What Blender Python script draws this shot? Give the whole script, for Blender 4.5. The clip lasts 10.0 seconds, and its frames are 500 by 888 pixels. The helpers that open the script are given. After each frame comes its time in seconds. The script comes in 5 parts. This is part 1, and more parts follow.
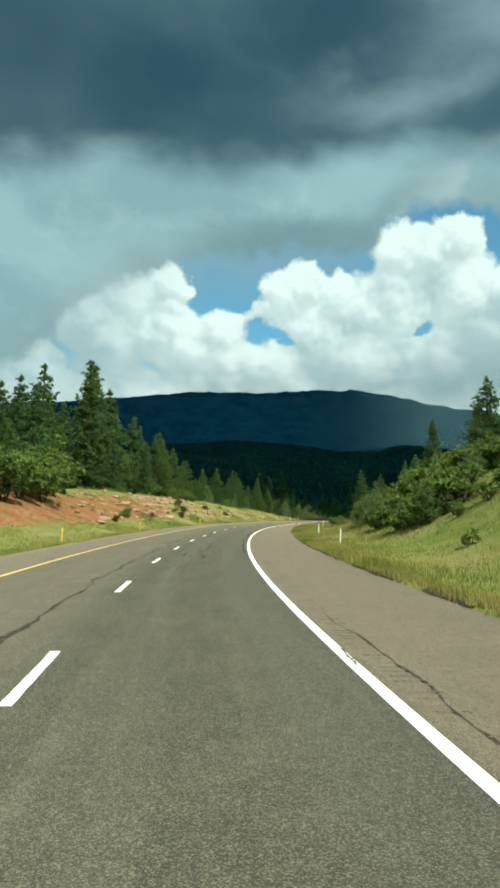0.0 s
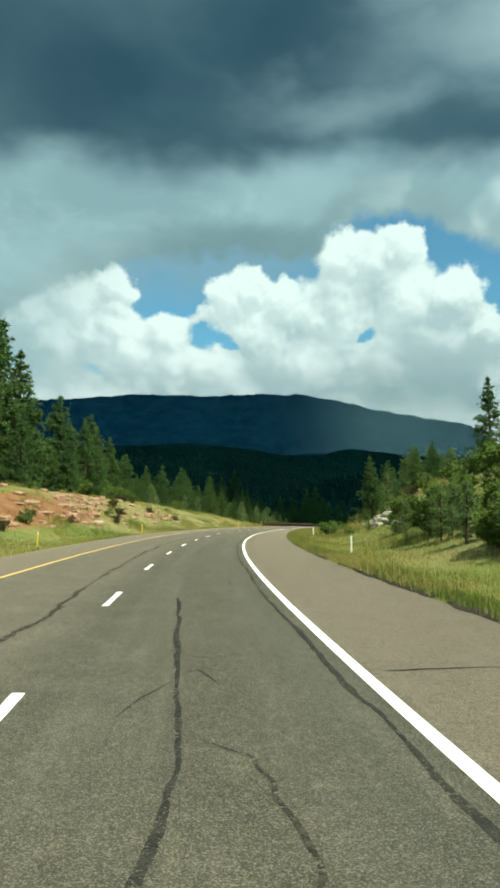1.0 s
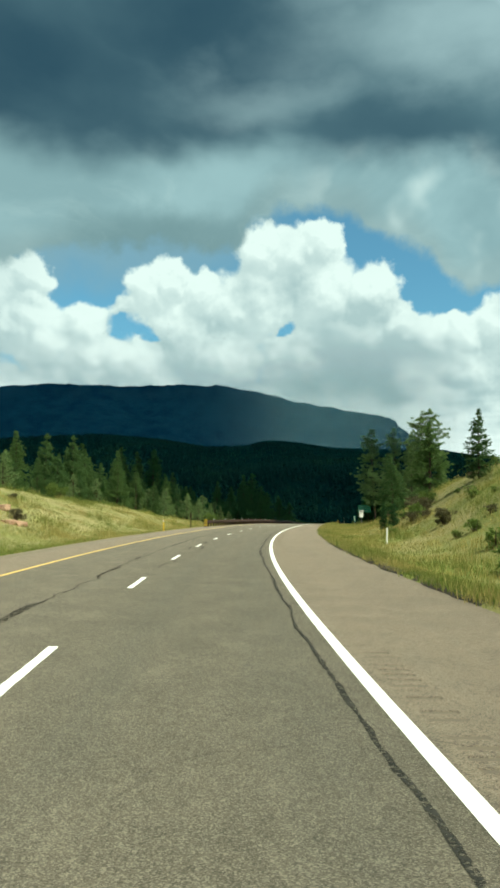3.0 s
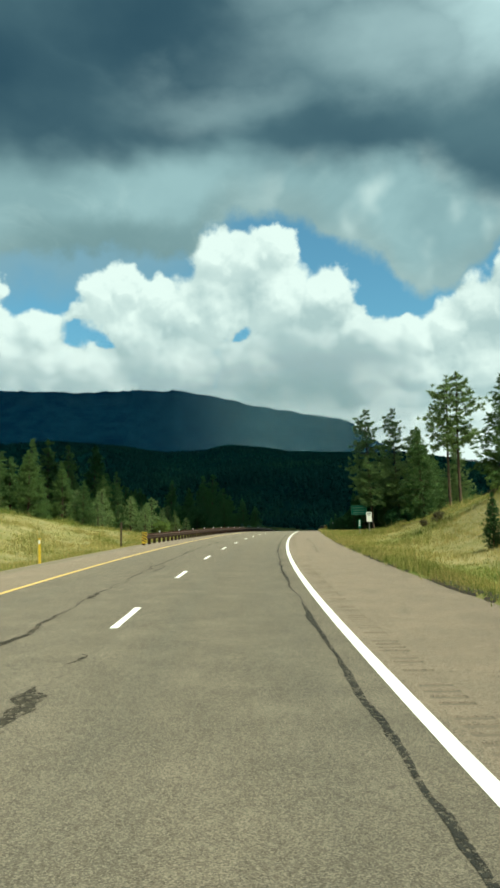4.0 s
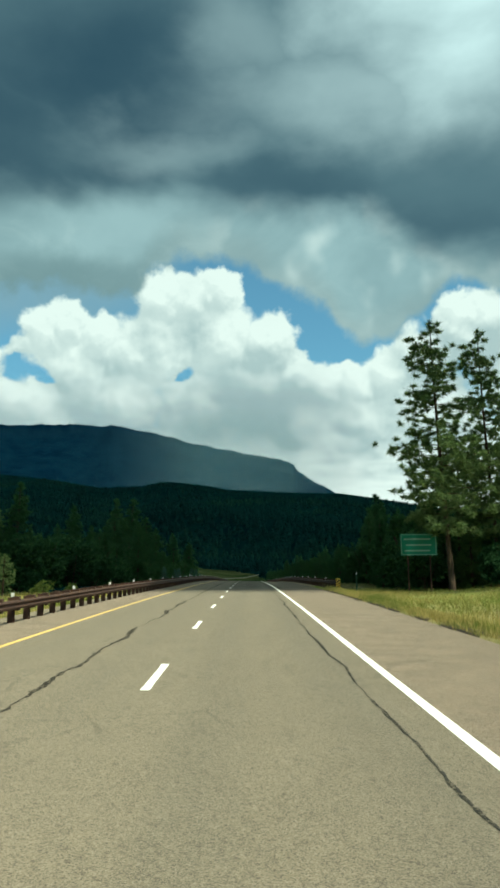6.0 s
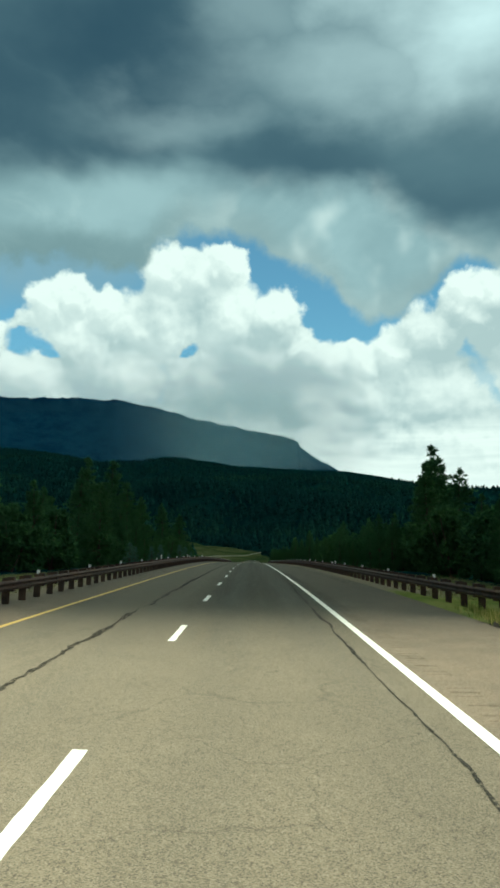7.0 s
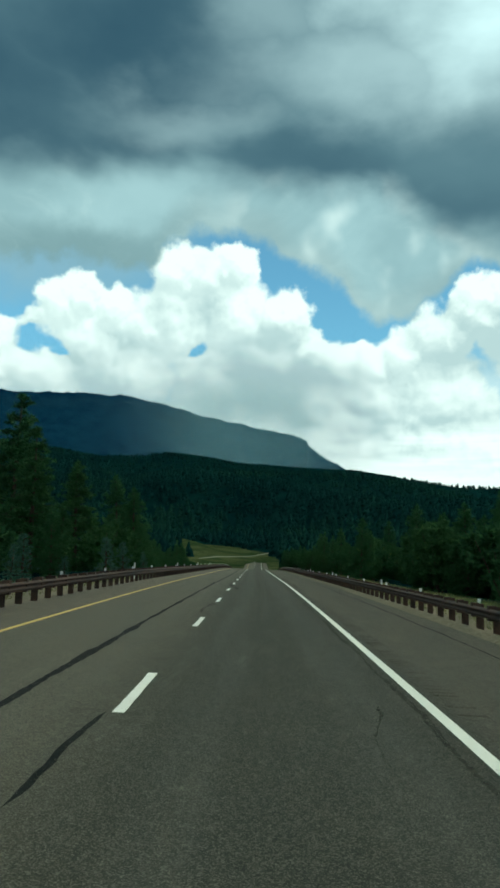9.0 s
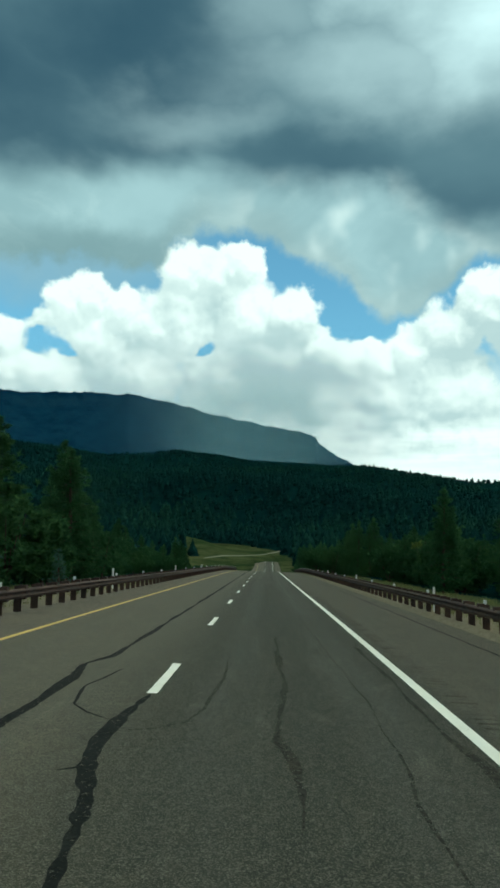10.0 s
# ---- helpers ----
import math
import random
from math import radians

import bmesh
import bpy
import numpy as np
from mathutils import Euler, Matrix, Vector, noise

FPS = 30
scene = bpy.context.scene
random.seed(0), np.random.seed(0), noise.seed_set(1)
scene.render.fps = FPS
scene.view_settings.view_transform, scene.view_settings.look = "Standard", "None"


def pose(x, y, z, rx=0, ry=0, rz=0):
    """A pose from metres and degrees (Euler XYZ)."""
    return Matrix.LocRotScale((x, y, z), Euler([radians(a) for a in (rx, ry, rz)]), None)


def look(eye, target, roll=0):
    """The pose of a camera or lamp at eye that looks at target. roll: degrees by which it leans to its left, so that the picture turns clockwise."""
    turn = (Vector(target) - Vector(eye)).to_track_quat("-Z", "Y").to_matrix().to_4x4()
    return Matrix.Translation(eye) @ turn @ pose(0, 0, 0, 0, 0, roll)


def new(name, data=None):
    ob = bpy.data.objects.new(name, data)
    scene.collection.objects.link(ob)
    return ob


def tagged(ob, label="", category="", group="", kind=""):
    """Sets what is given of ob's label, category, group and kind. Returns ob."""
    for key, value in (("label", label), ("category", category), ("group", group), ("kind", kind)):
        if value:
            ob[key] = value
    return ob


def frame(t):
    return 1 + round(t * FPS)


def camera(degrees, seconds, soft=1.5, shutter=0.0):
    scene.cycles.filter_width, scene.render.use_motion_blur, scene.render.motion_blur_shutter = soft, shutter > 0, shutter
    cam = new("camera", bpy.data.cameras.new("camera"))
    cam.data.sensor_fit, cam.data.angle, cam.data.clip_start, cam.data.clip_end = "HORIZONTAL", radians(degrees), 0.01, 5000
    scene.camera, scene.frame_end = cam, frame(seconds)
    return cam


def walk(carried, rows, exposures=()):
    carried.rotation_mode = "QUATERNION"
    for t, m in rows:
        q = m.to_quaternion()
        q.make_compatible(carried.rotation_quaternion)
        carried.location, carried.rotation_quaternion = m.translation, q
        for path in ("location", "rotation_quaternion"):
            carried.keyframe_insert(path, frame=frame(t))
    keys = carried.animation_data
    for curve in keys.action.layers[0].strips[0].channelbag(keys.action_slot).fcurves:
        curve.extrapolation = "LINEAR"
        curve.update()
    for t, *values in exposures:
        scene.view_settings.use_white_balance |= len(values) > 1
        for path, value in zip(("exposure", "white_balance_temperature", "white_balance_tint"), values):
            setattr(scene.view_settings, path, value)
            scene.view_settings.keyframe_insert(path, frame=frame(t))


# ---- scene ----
# ---- camera and its drive ----
cam = camera(36.1, 10.0, soft=3.0)
PATH = [
    (0.0, 4.344, -6.262, 1.570, 96.919, -0.642, 17.692),
    (0.5, -1.797, 8.788, 2.040, 96.938, -0.650, 15.741),
    (1.0, -7.591, 24.434, 2.522, 97.275, -0.507, 13.496),
    (1.5, -12.690, 40.314, 3.040, 97.559, -0.133, 11.573),
    (2.0, -17.343, 56.528, 3.601, 96.775, 0.035, 9.882),
    (2.5, -21.650, 73.671, 4.171, 96.580, -0.009, 8.547),
    (3.0, -25.375, 91.500, 4.753, 96.767, 0.004, 7.547),
    (3.5, -28.374, 109.263, 5.306, 96.994, 0.671, 6.315),
    (4.0, -30.740, 126.699, 5.834, 97.121, 1.459, 4.557),
    (4.5, -32.618, 144.460, 6.369, 97.488, 1.386, 2.959),
    (5.0, -33.908, 162.837, 6.866, 98.126, 1.298, 1.655),
    (5.5, -34.675, 181.137, 7.382, 99.820, 0.942, 0.389),
    (6.0, -35.004, 199.743, 7.837, 100.086, 0.480, -0.122),
    (6.5, -35.070, 218.582, 8.249, 99.187, -0.099, -0.127),
    (7.0, -35.055, 237.576, 8.595, 98.401, -0.429, 0.004),
    (7.5, -35.034, 256.681, 8.898, 98.065, -0.506, 0.175),
    (8.0, -35.014, 276.139, 9.120, 98.022, -0.405, -0.292),
    (8.5, -35.030, 295.575, 9.299, 98.447, -1.820, -0.053),
    (9.0, -35.006, 314.956, 9.426, 98.391, -1.385, 0.426),
    (9.5, -34.957, 334.649, 9.489, 98.247, -0.203, 1.159),
    (10.0, -34.948, 354.532, 9.452, 98.282, -0.703, 1.213),
]
walk(cam, [(r[0], pose(*r[1:])) for r in PATH],
     exposures=[(0.0, 0.32, 6150, -4.0), (3.0, 0.30, 6200, -4.5), (5.5, 0.27, 6250, -4.5), (7.0, 0.32, 6200, -4.0), (7.5, 0.52, 6150, -4.8), (10.0, 0.54, 6150, -4.8)])

# ---- the line of the road: curvature, rise and cross fall along its length ----
KS = np.arange(0, 561, 40.0)
BEND = np.array([-0.003162, -0.001903, -0.002720, -0.002446, -0.001245, -0.000168, 0.000103, -0.000148, 0.000156, -0.000009, -0.000111, -0.000043, 0.000000, 0.000001, 0.000000])
CREST = np.array([0.000059, 0.000104, -0.000100, -0.000052, -0.000130, -0.000249, -0.000182, -0.000223, -0.000237, 0.000048, -0.000099, 0.000055, 0.000058, 0.000050, 0.000040])
CS = np.arange(0, 561, 80.0)
FALL = np.array([0.005741, -0.013910, -0.022359, -0.008454, -0.032098, -0.024033, -0.026436, -0.005894])
DS = 2.0
STATION = 1.14  # metres of road to one unit of s
SG = np.arange(-200, 1600, DS)


def smooth(a, b, x):
    t = np.clip((np.asarray(x, float) - a) / (b - a), 0, 1)
    return t * t * (3 - 2 * t)


_k = np.where(SG > 560, 0.003 * smooth(640, 720, SG) * (1 - smooth(900, 980, SG)), np.interp(SG, KS, BEND))
_kv = np.where((SG > 440) | (SG < -10), 0, np.interp(SG, KS, CREST))
_th = np.cumsum(_k) * DS
_th -= np.interp(324, SG, _th)
_sl = np.cumsum(_kv) * DS
_sl -= np.interp(304, SG, _sl)
_x, _y, _z = np.cumsum(-np.sin(_th)) * DS * STATION, np.cumsum(np.cos(_th)) * DS * STATION, np.cumsum(_sl) * DS
_x -= np.interp(0, SG, _x)
_y -= np.interp(0, SG, _y)
_z -= np.interp(0, SG, _z)
_z = np.where(SG > 440, np.interp(440, SG, _z), _z)
_z = _z - 4.2 * smooth(425, 560, SG) + 16.0 * smooth(575, 900, SG)
_c = np.interp(SG, CS, FALL)


def line(s):
    """x, y, z, heading and cross fall of the lane line at s stations along the road."""
    return [np.interp(s, SG, a) for a in (_x, _y, _z, _th, _c)]


def road_point(s, d, up=0.0):
    """A point d metres to the right of the lane line, on the paved surface."""
    x, y, z, th, c = line(s)
    return np.stack([x + d * np.cos(th), y + d * np.sin(th), z + d * c + up], -1)


LEFT_EDGE, RIGHT_EDGE = -5.55, 7.2
RIDGE_AZ = np.array([-53.03, -17.65, -14.13, -10.26, -6.56, -3.12, 1.21, 4.20, 6.32, 8.01, 10.93, 14.99, 18.96, 27.43, 53.21])
RIDGE_EL = np.array([3.38, 4.70, 4.88, 5.75, 6.34, 6.41, 6.64, 7.12, 7.25, 6.75, 6.73, 7.37, 7.66, 6.92, 5.36])
HUB = (-34.7, 183.6, 8.0)


def far_z(x, y):
    """Height of the wooded slopes that close the valley."""
    az = np.degrees(np.arctan2(-(x - HUB[0]), y - HUB[1]))
    r = np.hypot(x - HUB[0], y - HUB[1])
    el = np.interp(az, RIDGE_AZ, RIDGE_EL)
    top = 2500 * np.tan(np.radians(el))
    up = top * np.clip((r - 420) / 2080, 0, 1) ** 1.12
    roll = 14 * np.sin(x / 140 + 1) * np.sin(y / 190) + 8 * np.sin(x / 61 + y / 83)
    return HUB[2] + up * (1 - 0.75 * smooth(2500, 3400, r)) + roll * smooth(500, 1200, r) * (1 - smooth(1900, 2450, r)) + 12 * smooth(-200, -900, y)


def bank(s, d):
    """Height of the verge and banks over the road's own height, beyond the pavement."""
    s, d = np.broadcast_arrays(np.asarray(s, float), np.asarray(d, float))
    right = np.interp(s, [-100, 0, 40, 85, 150, 180, 205, 235, 300, 450], [5.5, 6.0, 6.4, 6.0, 6.6, 4.2, 1.0, -0.3, -0.8, -0.5])
    left = np.interp(s, [-100, 0, 40, 90, 130, 165, 195, 215, 300, 450], [3.0, 3.2, 4.2, 5.2, 4.8, 3.6, 1.8, 0.0, -0.6, -0.5])
    e = d - RIGHT_EDGE
    hr = 0.07 - 0.22 * smooth(0.3, 1.6, e) + right * smooth(3.4, 18, e) + 0.03 * np.maximum(e - 18, 0)
    f = LEFT_EDGE - d
    hl = -0.03 - 0.3 * smooth(0.8, 2.5, f) + left * smooth(3.0, 19, f) + 0.02 * np.maximum(f - 19, 0)
    under = -0.25
    h = np.where(d > RIGHT_EDGE - 0.02, hr, np.where(d < LEFT_EDGE + 0.02, hl, under))
    return h


def sheet_xy(s, d):
    """The ground's own grid: bent with the road close by, straight far off."""
    s = np.asarray(s, float)
    x, y, z, th, c = line(np.clip(s, -198, 1590))
    y = y + STATION * (np.where(s > 1590, s - 1590, 0) + np.where(s < -198, s + 198, 0))
    w = np.exp(-(d / 190.0) ** 2)
    return x + d * np.cos(th * w), y + d * np.sin(th * w), z, c


def ground_z(s, d):
    x, y, z, c = sheet_xy(s, d)
    near = z + np.clip(d, -7, 9) * c + bank(s, d)
    bump = 0.10 * np.sin(x * 0.9 + np.sin(y * 0.7)) * np.sin(y * 0.63 + x * 0.31) + 0.25 * np.sin(x * 0.21 + 2) * np.sin(y * 0.17)
    off = np.minimum(np.maximum(d - 9.5, 0), 12) + np.minimum(np.maximum(-7 - d, 0), 12)
    near = near + bump * off / 12
    near = near + 8.0 * np.exp(-((d + 36) / 20.0) ** 2) * smooth(600, 780, s) + 5.0 * np.exp(-((d - 44) / 26.0) ** 2) * smooth(620, 760, s)
    r = np.hypot(x - HUB[0], y - HUB[1])
    mix = np.maximum(smooth(60, 300, np.abs(d)), smooth(860, 1250, s))
    mix = np.maximum(mix, smooth(-150, -400, s))
    return near * (1 - mix) + far_z(x, y) * mix


# ---- world, sun, unseen cloud that shades the valley ----
SUN = Vector((0.52, -0.36, 0.85)).normalized()
sun = new("sun", bpy.data.lights.new("sun", "SUN"))
sun.data.energy, sun.data.angle, sun.data.color = 5.0, radians(0.4), (1.0, 0.92, 0.72)
sun.matrix_world = look((0, 0, 50), Vector((0, 0, 50)) - SUN)


class Nodes:
    """Short hand for building node trees."""

    def __init__(self, tree):
        self.t = tree

    def n(self, kind, **sets):
        node = self.t.nodes.new(kind)
        for key, value in sets.items():
            if key == "op":
                node.operation = value
            elif key == "blend":
                node.blend_type = value
            elif key == "dtype":
                node.data_type = value
        return node

    def put(self, socket, value):
        if isinstance(value, bpy.types.NodeSocket):
            self.t.links.new(value, socket)
        elif value is not None:
            if isinstance(value, (tuple, list)) and len(value) == 3 and socket.type == "RGBA":
                value = (*value, 1)
            socket.default_value = value

    def math(self, op, a, b=None, c=None, clamp=False):
        m = self.n("ShaderNodeMath", op=op)
        m.use_clamp = clamp
        for i, v in enumerate((a, b, c)):
            self.put(m.inputs[i], v)
        return m.outputs[0]

    def vec(self, op, a, b=None):
        m = self.n("ShaderNodeVectorMath", op=op)
        self.put(m.inputs[0], a)
        self.put(m.inputs[1], b)
        return m.outputs["Value"] if op in ("LENGTH", "DISTANCE", "DOT_PRODUCT") else m.outputs[0]

    def step(self, x, a, b, lo=0.0, hi=1.0, kind="SMOOTHSTEP"):
        m = self.n("ShaderNodeMapRange")
        m.interpolation_type = kind
        for i, v in enumerate((x, a, b, lo, hi)):
            self.put(m.inputs[i], v)
        return m.outputs[0]

    def mix(self, f, a, b, blend="MIX"):
        m = self.n("ShaderNodeMix", dtype="RGBA")
        m.blend_type = blend
        self.put(m.inputs[0], f)
        self.put(m.inputs[6], a)
        self.put(m.inputs[7], b)
        return m.outputs[2]

    def noise(self, v, scale, detail=4.0, rough=0.55, distort=0.0):
        m = self.n("ShaderNodeTexNoise")
        self.put(m.inputs["Vector"], v)
        for k, q in (("Scale", scale), ("Detail", detail), ("Roughness", rough), ("Distortion", distort)):
            m.inputs[k].default_value = q
        return m.outputs["Fac"]

    def noise_colour(self, v, scale, detail=3.0):
        m = self.n("ShaderNodeTexNoise")
        self.put(m.inputs["Vector"], v)
        m.inputs["Scale"].default_value, m.inputs["Detail"].default_value = scale, detail
        return m.outputs["Color"]

    def join(self, x, y, z=0.0):
        m = self.n("ShaderNodeCombineXYZ")
        for i, v in enumerate((x, y, z)):
            self.put(m.inputs[i], v)
        return m.outputs[0]


# heaps of cumulus: bearing (left is positive), height and radius, in cloud units
HEAPS_A = [(22.9, 16.5, 2.2), (19.6, 17.9, 1.9), (17.6, 20.3, 2.2), (15.7, 20.9, 1.8), (13.2, 19.7, 2.0), (20.1, 14.4, 3.1), (15.1, 16.6, 3.1),
           (10.2, 18.7, 2.7), (7.8, 23.4, 2.4), (5.3, 23.2, 2.4), (2.5, 24.1, 1.8), (7.8, 19.3, 3.6), (2.8, 20.3, 3.4), (-1.8, 20.2, 2.3),
           (-0.7, 16.5, 4.1), (-4.2, 17.3, 1.9), (-6.6, 16.3, 2.2), (-9.5, 16.6, 2.0), (-12.4, 16.9, 2.4), (-15.6, 18.4, 2.7), (-17.5, 20.0, 2.0)]
HEAPS_B = [(-10.3, 13.3, 3.4), (-15.4, 13.4, 4.1), (-4.6, 13.1, 3.1), (4.2, 14.6, 3.6), (11.1, 14.5, 3.6), (17.3, 13.2, 3.1), (22.7, 12.4, 3.1),
           (27.6, 17.4, 2.2), (29.6, 16.4, 2.6), (34.7, 16.9, 2.4), (31.0, 19.1, 2.7), (27.9, 20.3, 1.9), (32.2, 14.9, 3.6), (26.4, 15.3, 2.7), (38.4, 11.9, 2.7), (22.4, 14.6, 2.4),
           (-18.4, 21.4, 1.7), (-20.5, 21.0, 2.4), (-19.4, 19.4, 2.2), (-18.5, 9.6, 3.9), (-10.8, 9.7, 2.9), (-24, 17, 5), (-33, 16, 6), (47, 14, 5), (58, 15, 6)]
GAPS = [(19.8, 17.4, 0.75), (18.6, 16.9, 0.7), (17.6, 16.2, 0.5), (5.5, 17.4, 0.42), (6.4, 17.2, 0.36)]


def cumulus_group():
    g = bpy.data.node_groups.new("cumulus", "ShaderNodeTree")
    g.interface.new_socket("Place", in_out="INPUT", socket_type="NodeSocketVector")
    g.interface.new_socket("Depth", in_out="OUTPUT", socket_type="NodeSocketFloat")
    b = Nodes(g)
    gi, go = b.n("NodeGroupInput"), b.n("NodeGroupOutput")
    p = gi.outputs[0]
    wob = b.vec("SUBTRACT", b.noise_colour(p, 0.42, 5.0), (0.5, 0.5, 0.5))
    sc = b.n("ShaderNodeVectorMath", op="SCALE")
    b.put(sc.inputs[0], wob)
    sc.inputs["Scale"].default_value = 3.6
    q = b.vec("ADD", p, sc.outputs[0])
    q = b.vec("MULTIPLY", q, (1, 1, 0))
    total = None
    for a, e, r in HEAPS_A + HEAPS_B:
        k = b.math("SUBTRACT", 1.0, b.math("DIVIDE", b.vec("DISTANCE", q, (a, e, 0)), r * 1.08))
        total = k if total is None else b.math("SMOOTH_MAX", total, k, 0.22)
    sep = b.n("ShaderNodeSeparateXYZ")
    b.put(sep.inputs[0], q)
    total = b.math("SMOOTH_MAX", total, b.math("DIVIDE", b.math("SUBTRACT", 13.2, sep.outputs[1]), 3.0), 0.3)
    for a, e, r in GAPS:
        k = b.math("SUBTRACT", b.math("DIVIDE", b.vec("DISTANCE", b.vec("MULTIPLY", q, (0.8, 1.25, 0)), (a * 0.8, e * 1.25, 0)), r), 1.0)
        total = b.math("SMOOTH_MIN", total, b.math("MULTIPLY", k, 0.28), 0.35)
    g.links.new(total, go.inputs[0])
    return g


def build_world():
    w = bpy.data.worlds.new("sky")
    scene.world = w
    w.use_nodes = True
    t = w.node_tree
    t.nodes.clear()
    b = Nodes(t)
    geo = b.n("ShaderNodeTexCoord")
    d = b.vec("NORMALIZE", geo.outputs["Generated"])
    sep = b.n("ShaderNodeSeparateXYZ")
    b.put(sep.inputs[0], d)
    x, y, z = sep.outputs
    # bearing and height in the units of the cloud tables, a little finer than degrees
    turn = b.math("MULTIPLY", b.math("ARCTAN2", b.math("MULTIPLY", x, -1.0), y), 57.2958)
    rise = b.math("MULTIPLY", b.math("ARCSINE", z), 57.2958)
    az = b.math("MULTIPLY", turn, b.math("ADD", 1.1267, b.math("MULTIPLY", rise, 0.00089)))
    az = b.math("ADD", az, b.math("ADD", -0.0788, b.math("MULTIPLY", rise, 0.0200)))
    el = b.math("MULTIPLY", rise, b.math("SUBTRACT", 1.1552, b.math("MULTIPLY", rise, 0.00104)))
    el = b.math("ADD", el, b.math("MULTIPLY", turn, b.math("SUBTRACT", -0.0150, b.math("MULTIPLY", turn, 0.00060))))
    p = b.join(az, el)
    sky = b.n("ShaderNodeTexSky")
    sky.sky_type, sky.sun_disc = "NISHITA", False
    sky.sun_elevation, sky.sun_rotation = math.asin(SUN.z), math.atan2(SUN.x, SUN.y)
    sky.dust_density, sky.ozone_density = 0.6, 2.5
    blue = b.mix(1.0, sky.outputs[0], (0.106, 0.155, 0.140), "MULTIPLY")
    group = cumulus_group()
    here, near_top, far_top = b.n("ShaderNodeGroup"), b.n("ShaderNodeGroup"), b.n("ShaderNodeGroup")
    here.node_tree = near_top.node_tree = far_top.node_tree = group
    b.put(here.inputs[0], p)
    b.put(near_top.inputs[0], b.vec("ADD", p, (-0.25, 0.55, 0)))
    b.put(far_top.inputs[0], b.vec("ADD", p, (-0.7, 1.9, 0)))
    depth = here.outputs[0]

    drift = b.n("ShaderNodeVectorMath", op="SCALE")
    b.put(drift.inputs[0], b.vec("SUBTRACT", b.noise_colour(b.vec("MULTIPLY", p, (0.55, 1, 1)), 0.13, 5.0), (0.5, 0.5, 0.5)))
    drift.inputs["Scale"].default_value = 13.0
    pw = b.vec("ADD", p, b.vec("MULTIPLY", drift.outputs[0], (1.6, 0.8, 0)))

    def heap(a, e, ra, re):
        q = b.vec("DIVIDE", b.vec("SUBTRACT", pw, (a, e, 0)), (ra, re, 1))
        return b.step(b.vec("LENGTH", b.vec("MULTIPLY", q, (1, 1, 0))), 0.0, 1.6, 1.0, 0.0)

    def heaps(rows):
        total = None
        for a, e, ra, re, k in rows:
            m = b.math("MULTIPLY", heap(a, e, ra, re), k)
            total = m if total is None else b.math("MAXIMUM", total, m)
        return total

    body = b.step(depth, -0.07, 0.19)
    fine = b.step(b.math("SUBTRACT", depth, near_top.outputs[0]), -0.16, 0.26)
    coarse = b.step(b.math("SUBTRACT", depth, far_top.outputs[0]), -0.35, 0.75)
    puff = b.noise(p, 0.30, 5.0, 0.5)
    lit = b.math("ADD", b.math("MULTIPLY", fine, 0.42), b.math("MULTIPLY", coarse, 0.62))
    lit = b.math("ADD", lit, b.math("MULTIPLY", b.math("SUBTRACT", puff, 0.5), 1.15))
    belly = heaps([(-1.2, 14.6, 7, 3.8, 0.62), (-5.0, 17.6, 3, 2.0, 0.35), (6.5, 20.6, 3.5, 1.6, 0.30), (13.5, 17.0, 4, 1.6, 0.30), (20, 15.0, 4, 1.5, 0.25), (11, 13.6, 6, 2.2, 0.35), (-17, 18.4, 5, 3.0, 0.6), (26, 12.8, 9, 2.0, 0.35), (-12, 13.0, 6, 2.0, 0.3), (-14, 10.6, 10, 1.5, 0.5), (-12, 8.2, 9, 0.8, 0.35), (-7, 11.6, 4, 1.0, 0.25), (38, 14, 6, 5, 0.3)])
    lit = b.math("SUBTRACT", b.math("ADD", b.math("MULTIPLY", lit, 0.8), 0.30), belly, clamp=True)
    lit = b.math("ADD", lit, b.math("MULTIPLY", b.math("SUBTRACT", b.noise(b.vec("MULTIPLY", p, (0.6, 1.3, 1)), 0.5, 3.0, 0.5), 0.5), 0.3), clamp=True)
    bands = b.math("MULTIPLY", b.math("SUBTRACT", b.noise(b.vec("MULTIPLY", p, (0.16, 1.5, 1)), 0.7, 4.0, 0.55, 0.4), 0.45), b.step(el, 14, 10, 0.0, 1.1))
    lit = b.math("SUBTRACT", lit, bands, clamp=True)
    white = b.mix(lit, (0.48, 0.60, 0.61), (0.91, 0.995, 0.955))
    # grey layer and the dark cloud overhead
    stretch = b.vec("MULTIPLY", p, (0.5, 1.0, 1.0))
    n1 = b.noise(stretch, 0.11, 5.0, 0.5, 0.3)
    n3 = b.noise(p, 0.26, 5.0, 0.55)

    def curve(rows):
        node = b.n("ShaderNodeFloatCurve")
        fl = node.mapping.curves[0]
        while len(fl.points) < len(rows):
            fl.points.new(0.5, 0.5)
        for q, (a, e) in zip(fl.points, rows):
            q.location = ((a + 60) / 120, e / 40)
        node.mapping.update()
        b.put(node.inputs["Value"], b.math("DIVIDE", b.math("ADD", az, 60.0), 120.0, clamp=True))
        return b.math("MULTIPLY", node.outputs[0], 40.0)

    limit = curve([(-60, 20), (-24, 22), (-18.5, 24.0), (-16.3, 22.8), (-14.4, 20.8), (-9.6, 19.9), (-6.8, 22.5), (-2.8, 24.6), (1.2, 26.4), (5.3, 26.4),
                   (8.8, 25.6), (10.5, 23.7), (15.3, 23.4), (20.3, 23.2), (24.5, 22.5), (30, 20.8), (36, 17.5), (41, 12.5), (60, 10)])
    over = b.math("ADD", b.math("SUBTRACT", el, limit), b.math("MULTIPLY", b.math("SUBTRACT", n3, 0.5), 4.5))
